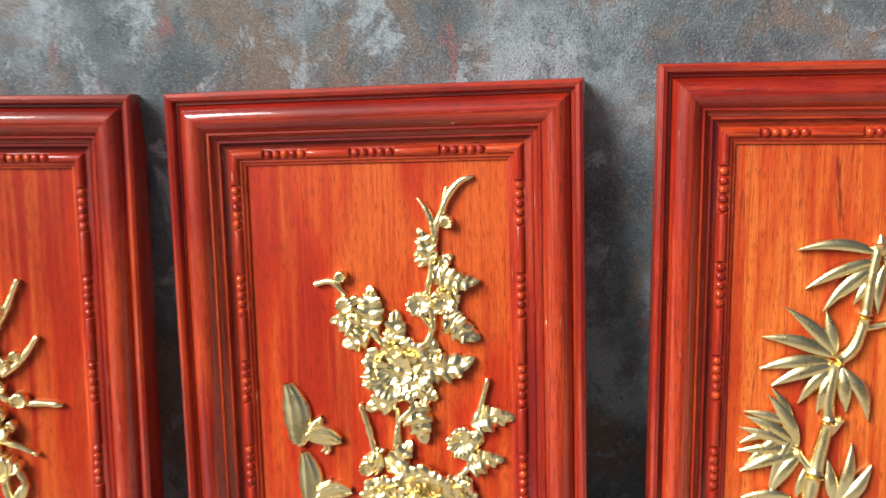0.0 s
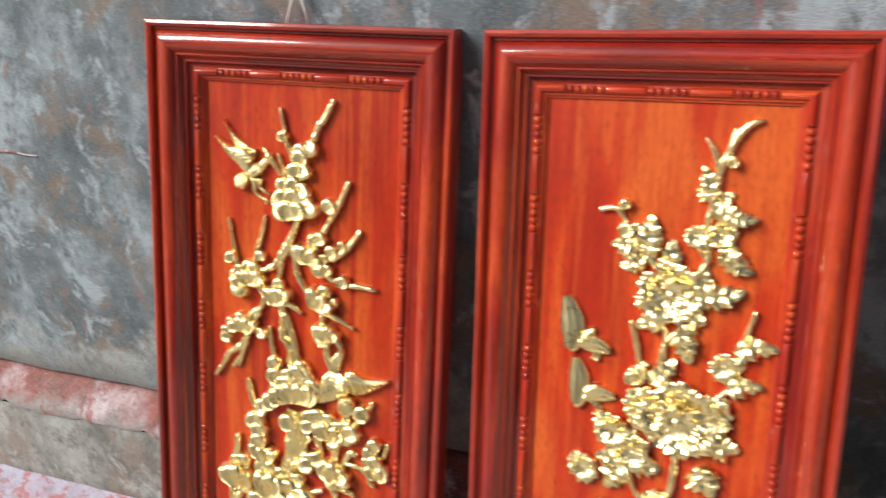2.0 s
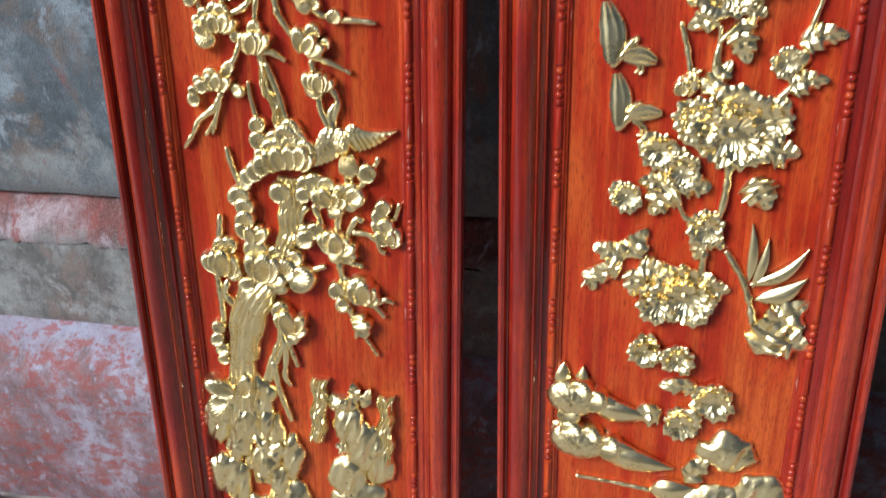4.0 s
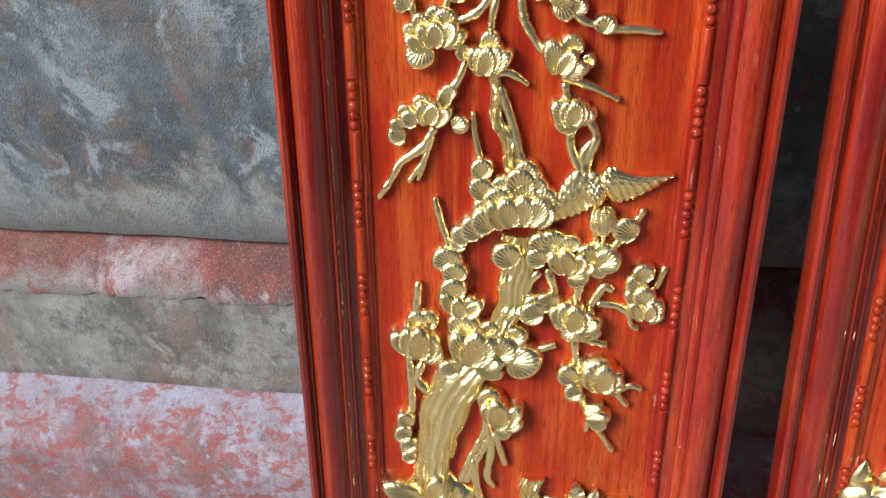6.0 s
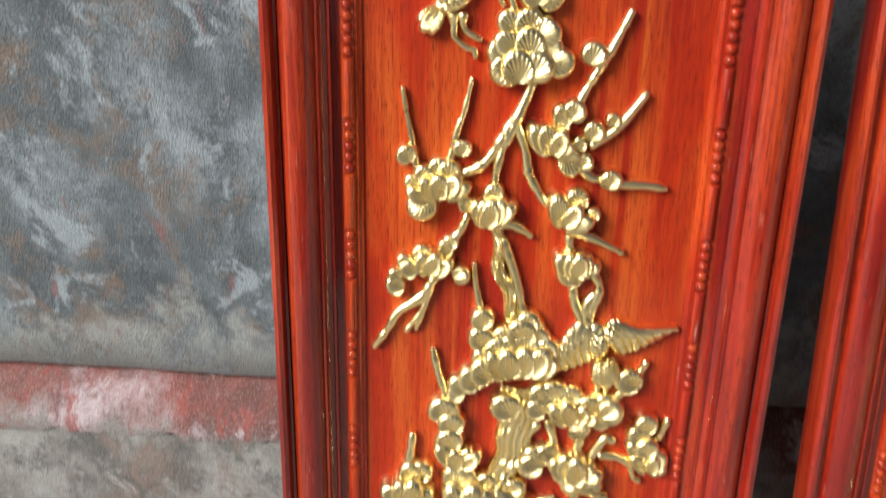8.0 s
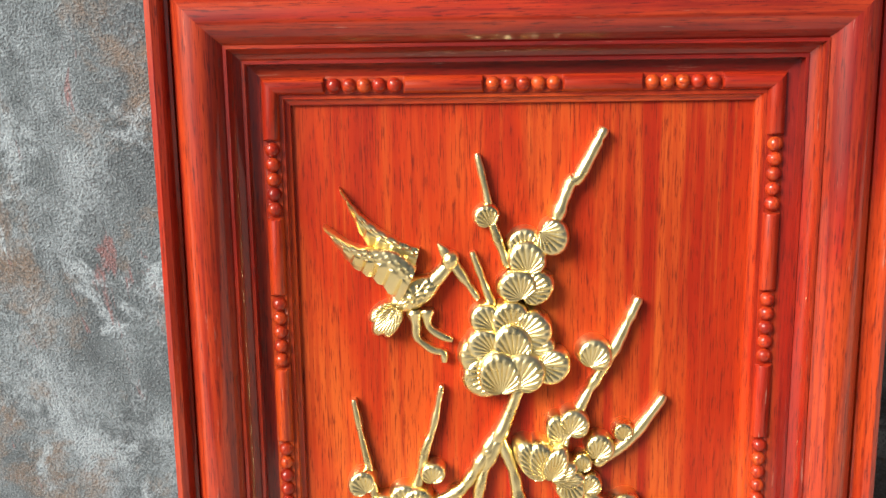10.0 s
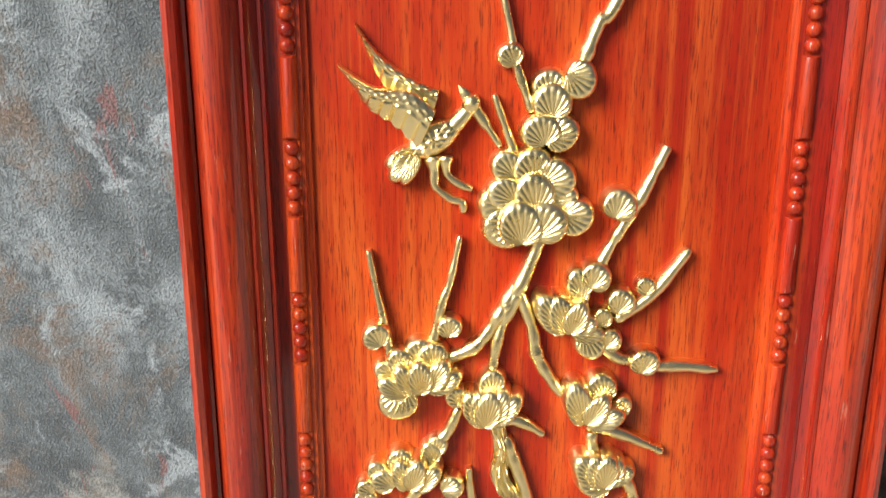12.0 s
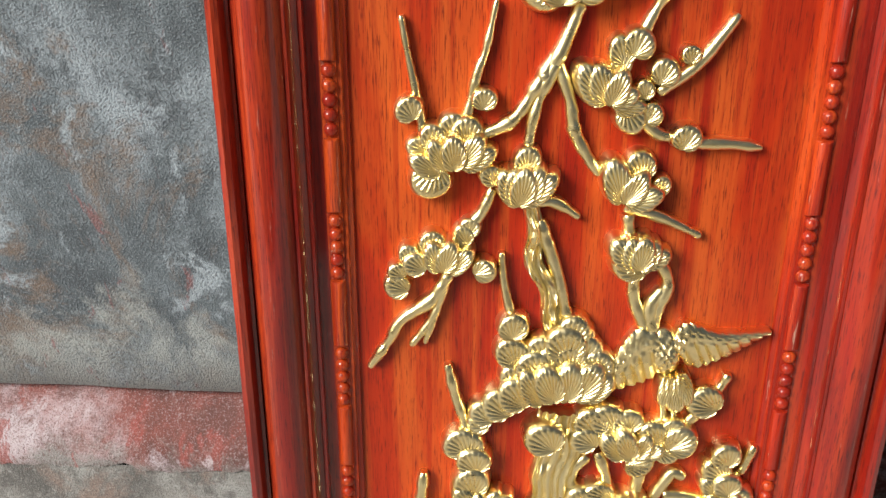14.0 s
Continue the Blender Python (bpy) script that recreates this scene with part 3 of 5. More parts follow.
def sprig(name, parent, *shapes):
    """Gold carving on a panel: each shape a piece of its own, save where they are carved as one."""
    made = []
    for group in ([shapes] if name in WHOLE else [[s] for s in shapes]):
        bm = bmesh.new()
        for make, *numbers in group:
            make(bm, *numbers)
        bmesh.ops.recalc_face_normals(bm, faces=bm.faces)
        piece = name if name in WHOLE else NAMES[group[0][0]]
        ob = part(piece, bm, GOLD, parent, LABELS.get(piece, ""))
        ob.data.set_sharp_from_angle(angle=radians(50))
        made.append(ob)
    return made[0]


STEM = sprig("pine_trunk", PINE,
    (branch, (-1.6, 235.4, 3.2), (-6.9, 250.1, 3.7), (-13.3, 265, 4.4), (-21.2, 277, 4.1)),
    (branch, (-13.8, 261.9, 4), (-26.7, 285.2, 3.8), (-37.3, 299.6, 3.1), (-54.6, 307.8, 2.2)),
    (branch, (-13.5, 266.5, 3.3), (-23.3, 291.5, 2.5), (-27.2, 314.2, 2.6)),
    (branch, (-13.7, 263.4, 3.1), (-4.6, 288.2, 3.5), (-0.4, 307.5, 3.2), (13.9, 330.6, 2.3)),
    (branch, (-22.7, 348, 5), (-21.6, 376.3, 5.5), (-13.8, 401.9, 6.1), (-5.9, 424.7, 7.4), (0.3, 444.2, 8.3)),
    (branch, (-19, 358.4, 3), (-7.5, 390.7, 3.2), (0.2, 420.8, 3.9)),
    (trunk, (-0.8, 487.3, 14.5), (-2.8, 534.6, 13.8), (-13, 583, 13.5), (-31, 615, 16.5), (-52, 641, 22), (-67, 678, 22), (-76, 727, 19.5)),
    (trunk, (-74, 700, 17), (-79.3, 745, 18.5), (-82, 803.4, 25)))
sprig("twig", STEM,
    (branch, (11.8, 151.6, 2.8), (18.6, 137.9, 2.7), (26.8, 116.4, 2.8), (31.9, 112.4, 3), (45.6, 85.8, 2.3)))
sprig("twig", STEM,
    (branch, (-7.8, 163.6, 2.1), (-16.7, 139.3, 1.7), (-20.8, 118.7, 1.4), (-25.5, 99.1, 1)),
    (bud, -20.8, 133, 6.9))
sprig("twig", STEM,
    (branch, (-16.8, 186.5, 1.8), (-22.7, 170.5, 1.4), (-28.5, 154.7, 1.1)))
sprig("pine_pad", STEM,
    (shell, 17.6, 146.5, 9.6, -20, 2),
    (shell, 2.6, 157.4, 10.3, 86, 2),
    (shell, -3.6, 172.5, 9.8, 105, 3),
    (shell, 8.6, 175, 10.3, 14, 2),
    (shell, 0.5, 148, 8.3, 91, 1))
sprig("pine_pad", STEM,
    (shell, -21.7, 192.5, 8.6, 129, 2),
    (shell, -7.7, 191.9, 10.7, 100, 2),
    (shell, 7, 199.2, 11.4, 20, 2),
    (shell, -22.8, 206.9, 9.8, 138, 3),
    (shell, -5.9, 207, 12.1, 91, 3),
    (shell, 10.6, 211.8, 9.3, -1, 2),
    (shell, -28.1, 215.1, 10, -180, 2),
    (shell, -13.3, 223.6, 13.5, 95, 4),
    (shell, 0.8, 223, 12.1, 61, 4),
    (shell, 18.4, 221.7, 10, -11, 3),
    (shell, -23.9, 228.6, 11.6, -160, 2))
sprig("bird_relief", STEM,
    (wing, ((-58, 152), (-74, 145), (-90, 133), (-103, 117)), ((-62, 166), (-78, 155), (-90, 148), (-102, 121)), 7, 7),
    (wing, ((-60, 163), (-72, 153), (-94, 150), (-112, 138)), ((-70, 184), (-83, 171), (-97, 161), (-111, 141)), 8, 13),
    (shell, -80, 189, 9.5, 205, 1.5, 0.5),
    (shell, -79, 194, 11, 225, 2, 0.5),
    (shell, -74.5, 195, 9.5, 248, 2.2, 0.5),
    (lump, -61.5, 178.5, 8.6, 16.5, 30),
    (branch, (-54, 175, 5), (-47.5, 168.5, 4.3), (-42.5, 162.5, 4.2), (-40.5, 158.5, 4.5)),
    (ball, -41, 159.5, 5, 6, 60, 5, 4.5),
    (leaf, -41, 160.5, -48, 149.5, 5, 0.4, 0, 4),
    (branch, (-39.5, 161, 3), (-32, 172, 1.7), (-25, 182.5, 0.9)),
    (branch, (-62, 188, 4.6), (-61, 198, 2.6), (-60.5, 205, 1.5), (-52, 212, 1.3), (-45.5, 214, 1.6), (-45, 219.5, 1.4)),
    (branch, (-54.5, 188, 3.2), (-53.8, 198, 1.6), (-47, 203.5, 1.3), (-40, 206.5, 1.2)))
sprig("twig", STEM,
    (branch, (-86.6, 307.9, 2.2), (-91.1, 282.3, 1.6), (-94.9, 263.6, 1.2), (-98.6, 242, 0.9)),
    (bud, -95.4, 291.8, 7.7))
sprig("twig", STEM,
    (branch, (-62.7, 299.7, 2.2), (-56.7, 272.8, 1.8), (-52.3, 260.5, 1.5), (-46.7, 233.7, 0.9)),
    (bud, -52.5, 285.9, 7))
sprig("pine_pad", STEM,
    (shell, -69.1, 302.2, 9.6, 93, 1, 0.9),
    (shell, -90.2, 314.2, 7.2, 148, 1, 0.9),
    (shell, -83.3, 334.6, 12.0, -115, 2, 0.9),
    (shell, -81.2, 307.4, 8.8, 89, 2, 0.9),
    (shell, -62.3, 303.8, 9.6, 90, 2, 0.9),
    (shell, -86.2, 324.6, 10.9, 153, 3, 0.6),
    (shell, -55, 319.8, 11.5, 28, 3, 0.6),
    (shell, -78.4, 317.6, 10.7, 114, 4, 0.6),
    (shell, -59.3, 315.1, 12.6, 50, 4, 0.6),
    (shell, -69.3, 315.1, 11.9, 86, 5, 0.6))
sprig("pine_pad", STEM,
    (branch, (-27.7, 348, 3.1), (-11.3, 347.2, 3.1), (4, 356.5, 1.7)),
    (shell, -48.6, 330.1, 7.1, 122, 2, 0.9),
    (shell, -27.6, 320.6, 8.8, 92, 2, 0.9),
    (shell, -37.8, 336.4, 13.3, 126, 3, 0.6),
    (shell, -20.5, 337.6, 14.5, 45, 3, 0.6),
    (shell, -33.9, 335.7, 11.9, 102, 4, 0.6),
    (shell, -24.4, 335.4, 13.3, 64, 4, 0.6),
    (shell, -29.4, 335.4, 12.9, 82, 5, 0.6))
sprig("pine_pad", STEM,
    (branch, (-46.9, 339.5, 2.6), (-53.2, 354.4, 3), (-62.1, 364, 2.8)),
    (branch, (-72, 393.1, 2.9), (-82.3, 410.1, 3.3), (-101.5, 424.8, 2.5), (-109.6, 439.4, 2.3), (-121.8, 457.6, 1.9)),
    (branch, (-74.4, 398.7, 2.2), (-81.3, 421.5, 1.8), (-95.5, 442, 1.5)),
    (branch, (-80.6, 421.5, 1.5), (-87, 440.4, 1.1)),
    (shell, -63.6, 367.2, 7.1, 105, 1, 0.9),
    (shell, -59.8, 362.3, 6.7, 78, 1, 0.9),
    (shell, -104.1, 400.2, 8.8, 163, 2, 0.9),
    (shell, -82.2, 371.2, 8.1, 92, 2, 0.9),
    (shell, -96.0, 379.0, 7.1, 107, 2, 0.9),
    (shell, -92.5, 384.8, 8.3, 144, 3),
    (shell, -103.2, 390.0, 6.0, 136, 3),
    (shell, -50.4, 388.9, 7.6, 25, 3),
    (shell, -80.9, 379.3, 11, 110, 4, 0.6),
    (shell, -65.2, 381.9, 11, 47, 4, 0.6),
    (shell, -72.9, 378.5, 11.4, 77, 5, 0.6))
sprig("pine_pad", STEM,
    (shell, 29.0, 297.6, 9.7, -60, 2, 0.9),
    (shell, 41.1, 294.2, 7.2, 53, 2, 0.9),
    (shell, 35.8, 280.7, 6.2, 89, 2, 0.9),
    (shell, 21.0, 259.4, 9.1, 105, 2, 0.9),
    (shell, 21.4, 266.2, 6.7, 94, 2, 0.9),
    (shell, 46.3, 270.9, 8.6, 69, 2, 0.9),
    (shell, 59.2, 261.3, 5.9, 92, 2, 0.9),
    (shell, 5.7, 277.2, 14.5, 130, 3, 0.6),
    (shell, 28.2, 290.5, 9.4, 7, 3, 0.6),
    (shell, 30.9, 255.3, 8.7, 63, 3),
    (shell, 11.5, 276.6, 12.8, 103, 4, 0.6),
    (shell, 24.8, 284.6, 9.6, 36, 4, 0.6),
    (shell, 19.6, 278.8, 11.4, 69, 5, 0.6))
sprig("twig", STEM,
    (branch, (43.5, 283.3, 2.2), (62.2, 269.3, 2.8), (74.2, 254.1, 3.4), (83.2, 241, 1.8)))
sprig("twig", STEM,
    (branch, (28.8, 259.7, 2.6), (36.4, 243, 2.5), (44.3, 228.4, 2.5), (54.4, 210.4, 2.8), (67, 182.6, 2.1)),
    (bud, 42.2, 213.9, 9.3))
sprig("twig", STEM,
    (branch, (33.6, 296, 2.6), (47.2, 307.3, 2.6), (60.6, 307.2, 2.6)),
    (bud, 61.2, 307.2, 8.3),
    (branch, (65.2, 312.1, 2.9), (85.8, 312, 2.6), (105.1, 314.2, 1.6)))
sprig("pine_pad", STEM,
    (branch, (29.9, 349.3, 3), (51.8, 356.2, 2.7), (76, 367.6, 1.8)),
    (shell, 36.7, 323.1, 9.9, 109, 2, 0.9),
    (shell, 49.6, 335.7, 6.5, 77, 2, 0.9),
    (shell, 40.4, 346.8, 6.9, -18, 3, 0.6),
    (shell, 23.4, 331.5, 15, 107, 4, 0.6),
    (shell, 40.1, 342.1, 12.2, 17, 4, 0.6),
    (shell, 34.1, 335.8, 12.2, 58, 5, 0.6))
sprig("pine_pad", STEM,
    (branch, (32.6, 354.5, 3), (34.8, 370.4, 3.2)),
    (branch, (38.8, 390.3, 3.2), (40.3, 409, 3.2), (50.1, 431.9, 3.3)),
    (branch, (52.6, 382.9, 2.5), (60, 397.6, 4.2), (55.6, 416.4, 3.7), (53.1, 437.7, 3.4)),
    (shell, 35.8, 382.8, 12.9, 144, 2, 0.9),
    (shell, 30.9, 377.1, 13.4, 132, 3, 0.6),
    (shell, 51.3, 380.2, 10.2, 29, 3, 0.6),
    (shell, 36.5, 376.5, 12.4, 110, 4, 0.6),
    (shell, 46.6, 377.6, 10.9, 61, 4, 0.6),
    (shell, 41.4, 376, 12.1, 88, 5, 0.6))
sprig("bird_relief", STEM,
    (wing, ((56.1, 429.8), (42.3, 429.1), (30, 449.6), (14.5, 477.4)), ((62.1, 457.3), (54.1, 465.4), (38.7, 471.7), (16.1, 479)), 8, 9),
    (wing, ((65.3, 435.5), (72.6, 423.1), (95.7, 430.1), (125.2, 428.3)), ((75.7, 453.1), (84.6, 455), (104.4, 445.7), (125, 431.4)), 9, 10),
    (shell, 63.8, 471.0, 12.6, -92, 2.2, 0.42),
    (shell, 68.2, 473.1, 13.7, -88, 2.2, 0.42),
    (shell, 72.5, 473.1, 13.9, -81, 2.2, 0.42),
    (shell, 75.8, 469.4, 13.6, -75, 2.2, 0.42),
    (lump, 61.9, 443.4, 10.5, 17, 100),
    (branch, (54.7, 433.7, 5.2), (50.6, 418.3, 4.6), (52.5, 408.9, 4.2), (57.3, 402.5, 4)),
    (branch, (60.8, 469.4, 2.4), (65.4, 488, 1.4), (64.8, 497.2, 1.8)),
    (branch, (70.5, 481.7, 2), (72.4, 490, 1.3), (73.3, 496.3, 1.6)))
sprig("pine_pad", STEM,
    (branch, (-40.7, 379.3, 1.1), (-38.8, 398.4, 1.8), (-33.7, 421.1, 2.2)),
    (shell, -32.6, 425.7, 9.6, 91, 3),
    (shell, -33.1, 443.8, 11.1, 109, 2),
    (shell, -13.8, 441.2, 9.6, 102, 2),
    (shell, -0.1, 436.3, 12.8, 93, 3),
    (shell, 5.1, 429.5, 12.2, 66, 2, 0.9),
    (shell, -20.4, 452.4, 11.3, 119, 3))
sprig("pine_pad", STEM,
    (shell, -20.4, 456.4, 12.8, 103, 2, 0.9),
    (shell, -8.7, 450.8, 12.9, 99, 2, 0.9),
    (shell, 3.0, 447.8, 12.6, 98, 2.4, 0.9),
    (shell, 13.2, 440.9, 10.6, 84, 2),
    (shell, 21.0, 451.7, 11.7, 73, 2, 0.9),
    (shell, -30.7, 463.2, 11.0, 104, 1, 0.9),
    (shell, 6.6, 432.2, 11.1, 94, 1),
    (shell, -50.5, 488.5, 10.0, 138, 2),
    (shell, -53.3, 496.6, 8.3, 159, 1.6, 0.9),
    (shell, -40.4, 480.9, 12.0, 127, 2.4),
    (shell, -31.2, 473.2, 12.8, 129, 3),
    (shell, -19.9, 466.5, 15.2, 116, 4, 0.6),
    (shell, 22.6, 467, 13.8, 48, 3, 0.6),
    (shell, 14, 461.3, 16.7, 68, 4, 0.6),
    (shell, -9.8, 462.1, 15.7, 109, 5, 0.6),
    (shell, 2.6, 461.2, 15.8, 86, 4.6, 0.6))
sprig("pine_pad", STEM,
    (shell, -11.2, 503.1, 12.9, 129, 5))
sprig("twig", STEM,
    (branch, (-72.8, 455.3, 2.2), (-68.2, 476.5, 2.8), (-61.1, 501, 3.6), (-59.8, 514.9, 3)))
sprig("pine_pad", STEM,
    (branch, (-53.1, 557.7, 3.6), (-51.2, 581.4, 4.2)),
    (shell, -50.4, 576.9, 12.6, 96, 2),
    (shell, -66.0, 510.8, 10.9, 128, 2),
    (shell, -58.0, 513.4, 11.7, 93, 1.4, 0.9),
    (shell, -55.8, 523.0, 10.8, 101, 3),
    (shell, -57.5, 539.9, 11.9, 97, 3),
    (shell, -60.5, 554.1, 13.2, 139, 3, 0.6),
    (shell, -43.9, 556.5, 11.6, 66, 2.4, 0.6),
    (shell, -38.2, 559.5, 12.5, 46, 3, 0.6),
    (shell, -51.8, 557.5, 11.9, 105, 4, 0.6))
sprig("pine_pad", STEM,
    (shell, 28.8, 491.1, 12.8, 125, 2, 0.9),
    (shell, 18.2, 494.0, 12.9, 120, 2, 0.9),
    (shell, 42.0, 492.3, 9.3, 102, 2.6),
    (shell, 15.0, 506.1, 10.3, 141, 3),
    (shell, 60.1, 502.3, 11.4, 117, 2, 0.9),
    (shell, 53.1, 525.6, 10.6, 1, 2, 0.9),
    (shell, 61.5, 514.9, 8.8, 35, 3, 0.6),
    (shell, 53.1, 510, 11.5, 67, 4, 0.6),
    (shell, 33.2, 509.7, 13.1, 135, 4, 0.6),
    (shell, 42.1, 506.9, 12.7, 102, 5, 0.6))
sprig("pine_pad", STEM,
    (branch, (80.1, 497.5, 2.6), (91.4, 482.7, 2.6), (101.4, 466.6, 3.4), (103.4, 460.3, 2.4)),
    (shell, 70.2, 517.9, 8.3, -18, 2, 0.9),
    (shell, 72.4, 497.3, 7.5, 56, 3),
    (shell, 78.2, 506.3, 11.7, 43, 3.4),
    (shell, 89.0, 478.1, 12.3, 142, 1.4, 0.9))
sprig("pine_pad", STEM,
    (branch, (25.6, 519.3, 3.6), (32.3, 539, 4), (31.7, 551.6, 3.6)),
    (branch, (56.8, 524.4, 4.4), (52.7, 544.4, 4.6), (53.2, 555.9, 4)),
    (branch, (10.7, 525.1, 3), (9.1, 542.2, 3.4), (13.5, 553.7, 3)),
    (branch, (19.2, 522.2, 3), (10.9, 531.3, 3.2), (8.2, 545.1, 3)),
    (shell, 26.0, 550.7, 12.2, 168, 2, 0.9),
    (shell, 16.0, 553.5, 12.4, 123, 2, 0.9),
    (shell, 12.6, 561.5, 12.4, 171, 3),
    (shell, 37.5, 563.2, 13.3, 137, 3, 0.6),
    (shell, 40.6, 571.4, 10.1, 158, 3, 0.6),
    (shell, 66.7, 579.8, 10.4, -3, 3, 0.6),
    (shell, 65.7, 571.5, 13.3, 28, 3.6, 0.6),
    (shell, 59.8, 565.1, 12.8, 47, 4, 0.6),
    (shell, 43.8, 560.2, 14.1, 104, 3.4, 0.6),
    (shell, 52.8, 562.5, 15.2, 85, 5, 0.6),
    (shell, 49.4, 582.3, 10.4, -129, 2, 0.9))
sprig("twig", STEM,
    (branch, (64.4, 555.7, 2.8), (70.8, 542.4, 3), (76.3, 534.3, 3), (83.1, 538.2, 3.2)),
    (branch, (70.8, 552.1, 2.8), (88.6, 553.6, 3), (98.2, 561, 2.6), (102.5, 572.6, 2.2), (108.9, 576, 2.6)))
sprig("pine_pad", STEM,
    (branch, (120.4, 534.7, 2), (127, 513.3, 2.8)),
    (shell, 102.3, 530.5, 11.4, 137, 2, 0.9),
    (shell, 107.4, 517.5, 9.8, 102, 3),
    (shell, 101, 542.5, 10.8, 125, 2.4, 0.6),
    (shell, 119.4, 551.8, 12.2, 61, 2, 0.9),
    (shell, 110.4, 538.9, 9.2, 96, 4),
    (shell, 104.8, 555.4, 10.9, 132, 3, 0.6),
    (shell, 122.4, 560.8, 8.7, 30, 3, 0.6),
    (shell, 116.7, 554.6, 9.6, 82, 4.4, 0.6))
sprig("pine_pad", STEM,
    (branch, (51.7, 579.5, 4.6), (55.9, 615.7, 4), (63, 653.2, 4), (75, 678.8, 3.6), (95.9, 712.8, 2)),
    (branch, (55.7, 588.3, 2.8), (70.3, 591.1, 3), (81.9, 594.4, 2.6)),
    (branch, (70.6, 677.6, 2.4), (69.1, 690.8, 1.6)),
    (shell, 48.0, 624.9, 10.6, 129, 3),
    (shell, 53.8, 645.1, 10.0, -179, 2.4, 0.9),
    (shell, 74.2, 661.3, 10.5, 30, 3, 0.6),
    (shell, 80.8, 678.3, 8.9, -10, 2.6),
    (shell, 79.2, 669.2, 12.7, 3, 4, 0.6))
sprig("pine_pad", STEM,
    (branch, (55.7, 609.6, 2.6), (67.4, 615.5, 2.8)),
    (branch, (80.7, 637, 3), (91.6, 643.6, 3), (106.9, 636.4, 3.4), (117.2, 640.5, 2)),
    (branch, (93.2, 644.2, 2.6), (105.9, 659.9, 2.2)),
    (shell, 75.5, 622.5, 16.7, 110, 2),
    (shell, 70.9, 627.5, 15.1, 127, 3, 0.6),
    (shell, 92.3, 635.8, 9.9, 41, 2, 0.9),
    (shell, 90.3, 628.4, 12.8, 59, 3, 0.6),
    (shell, 82.3, 625.2, 16.8, 88, 4, 0.6))
sprig("pine_pad", STEM,
    (branch, (-88.6, 536.9, 2.4), (-90.1, 552.5, 4), (-92.7, 573.2, 5)),
    (branch, (-100.6, 608.4, 4), (-97.9, 642.9, 4.4), (-97.8, 678.5, 4)),
    (branch, (-86.6, 621.8, 4), (-91.4, 640.8, 4.4), (-79.3, 656.5, 5)),
    (branch, (-49.3, 611.7, 6), (-57.5, 636.9, 7), (-79.3, 656.5, 6)),
    (shell, -90.6, 573.8, 10.3, 95, 2),
    (shell, -81.3, 574.2, 11.1, 80, 1.4),
    (shell, -104.4, 597, 16.2, 139, 3, 0.6),
    (shell, -78.2, 599.5, 15.2, 73, 3, 0.6),
    (shell, -96.4, 595.6, 17.6, 112, 4, 0.6),
    (shell, -87.8, 594.2, 19.1, 95, 5, 0.6),
    (shell, -77.6, 608.0, 11.9, -169, 3),
    (shell, -61.6, 623.8, 11.4, 164, 4))
sprig("pine_pad", STEM,
    (branch, (11.1, 605.6, 2.8), (36.4, 596.5, 2.6)),
    (branch, (-48.3, 617.9, 5), (-37.7, 612.7, 5.4)),
    (shell, -43.6, 578.3, 11.3, 105, 2),
    (shell, -22.9, 581.8, 10.4, 108, 2),
    (shell, 0.8, 586.5, 11.0, 46, 2.4),
    (shell, -11.2, 600.0, 15.8, 57, 3),
    (shell, 9.2, 613.3, 17.7, -4, 3),
    (shell, -21.8, 626.3, 13, -23, 3, 0.6),
    (shell, -48.1, 599.2, 20.4, 114, 3.4, 0.6),
    (shell, -22.6, 614.9, 15.8, 17, 4, 0.6),
    (shell, -28.4, 600.1, 20.3, 61, 4.4, 0.6),
    (shell, -37.2, 597.2, 21.1, 82, 5, 0.6))
sprig("pine_pad", STEM,
    (shell, -23.4, 655.6, 11.7, 100, 2),
    (shell, -8.1, 693.8, 9.6, -9, 2),
    (shell, -23.1, 671.5, 14, 119, 3, 0.6),
    (shell, 1, 684.6, 11.3, 25, 3, 0.6),
    (shell, -1.1, 674.2, 15, 58, 3, 0.6),
    (shell, -14.9, 669.4, 18.4, 98, 4, 0.6))
sprig("twig", STEM,
    (branch, (-29.2, 653.6, 3.6), (-26.9, 692.9, 3.7), (-39.1, 725.4, 3.8), (-51.3, 759.7, 2.6)),
    (branch, (-24.2, 689.4, 3.7), (-20.9, 719.7, 3.8), (-24.2, 751.3, 3.2), (-17.1, 765.2, 1.9)),
    (branch, (-17.4, 699.2, 3.1), (-6.6, 736.4, 2.5)),
    (branch, (-38.5, 730.4, 4.8), (-32.8, 773.7, 4.2), (-20.3, 817.6, 2.9)),
    (branch, (-15.9, 699.2, 4), (-28.7, 718.4, 4.1), (-45.6, 760.6, 3.5)))
sprig("pine_pad", STEM,
    (shell, -104.1, 685.0, 9.2, 134, 3),
    (shell, -107.4, 702.0, 9.9, 164, 3),
    (shell, -102.3, 717.2, 9.9, -172, 2, 0.9),
    (shell, -102.1, 731.2, 8.1, 167, 2, 0.9),
    (shell, -109.9, 769.5, 22.6, 152, 4, 0.6),
    (shell, -113.6, 800.5, 19.1, -151, 3),
    (shell, -75.2, 764.7, 17.7, 71, 4, 0.6))
sprig("rock_relief", STEM,
    (rock, -99.1, 794.5, 21.8, 34.3, 7.8),
    (rock, -60.7, 786.7, 21.5, 34.2, 7.8),
    (rock, -120.5, 827.4, 21.3, 32, 7.8),
    (rock, -85.7, 827.6, 20.2, 36.9, 13),
    (rock, -53, 821, 14.3, 25.1, 10.4),
    (rock, -95.8, 856.4, 16.6, 34.2, 7.8),
    (rock, -46.8, 842.2, 16.7, 34.9, 10.4))
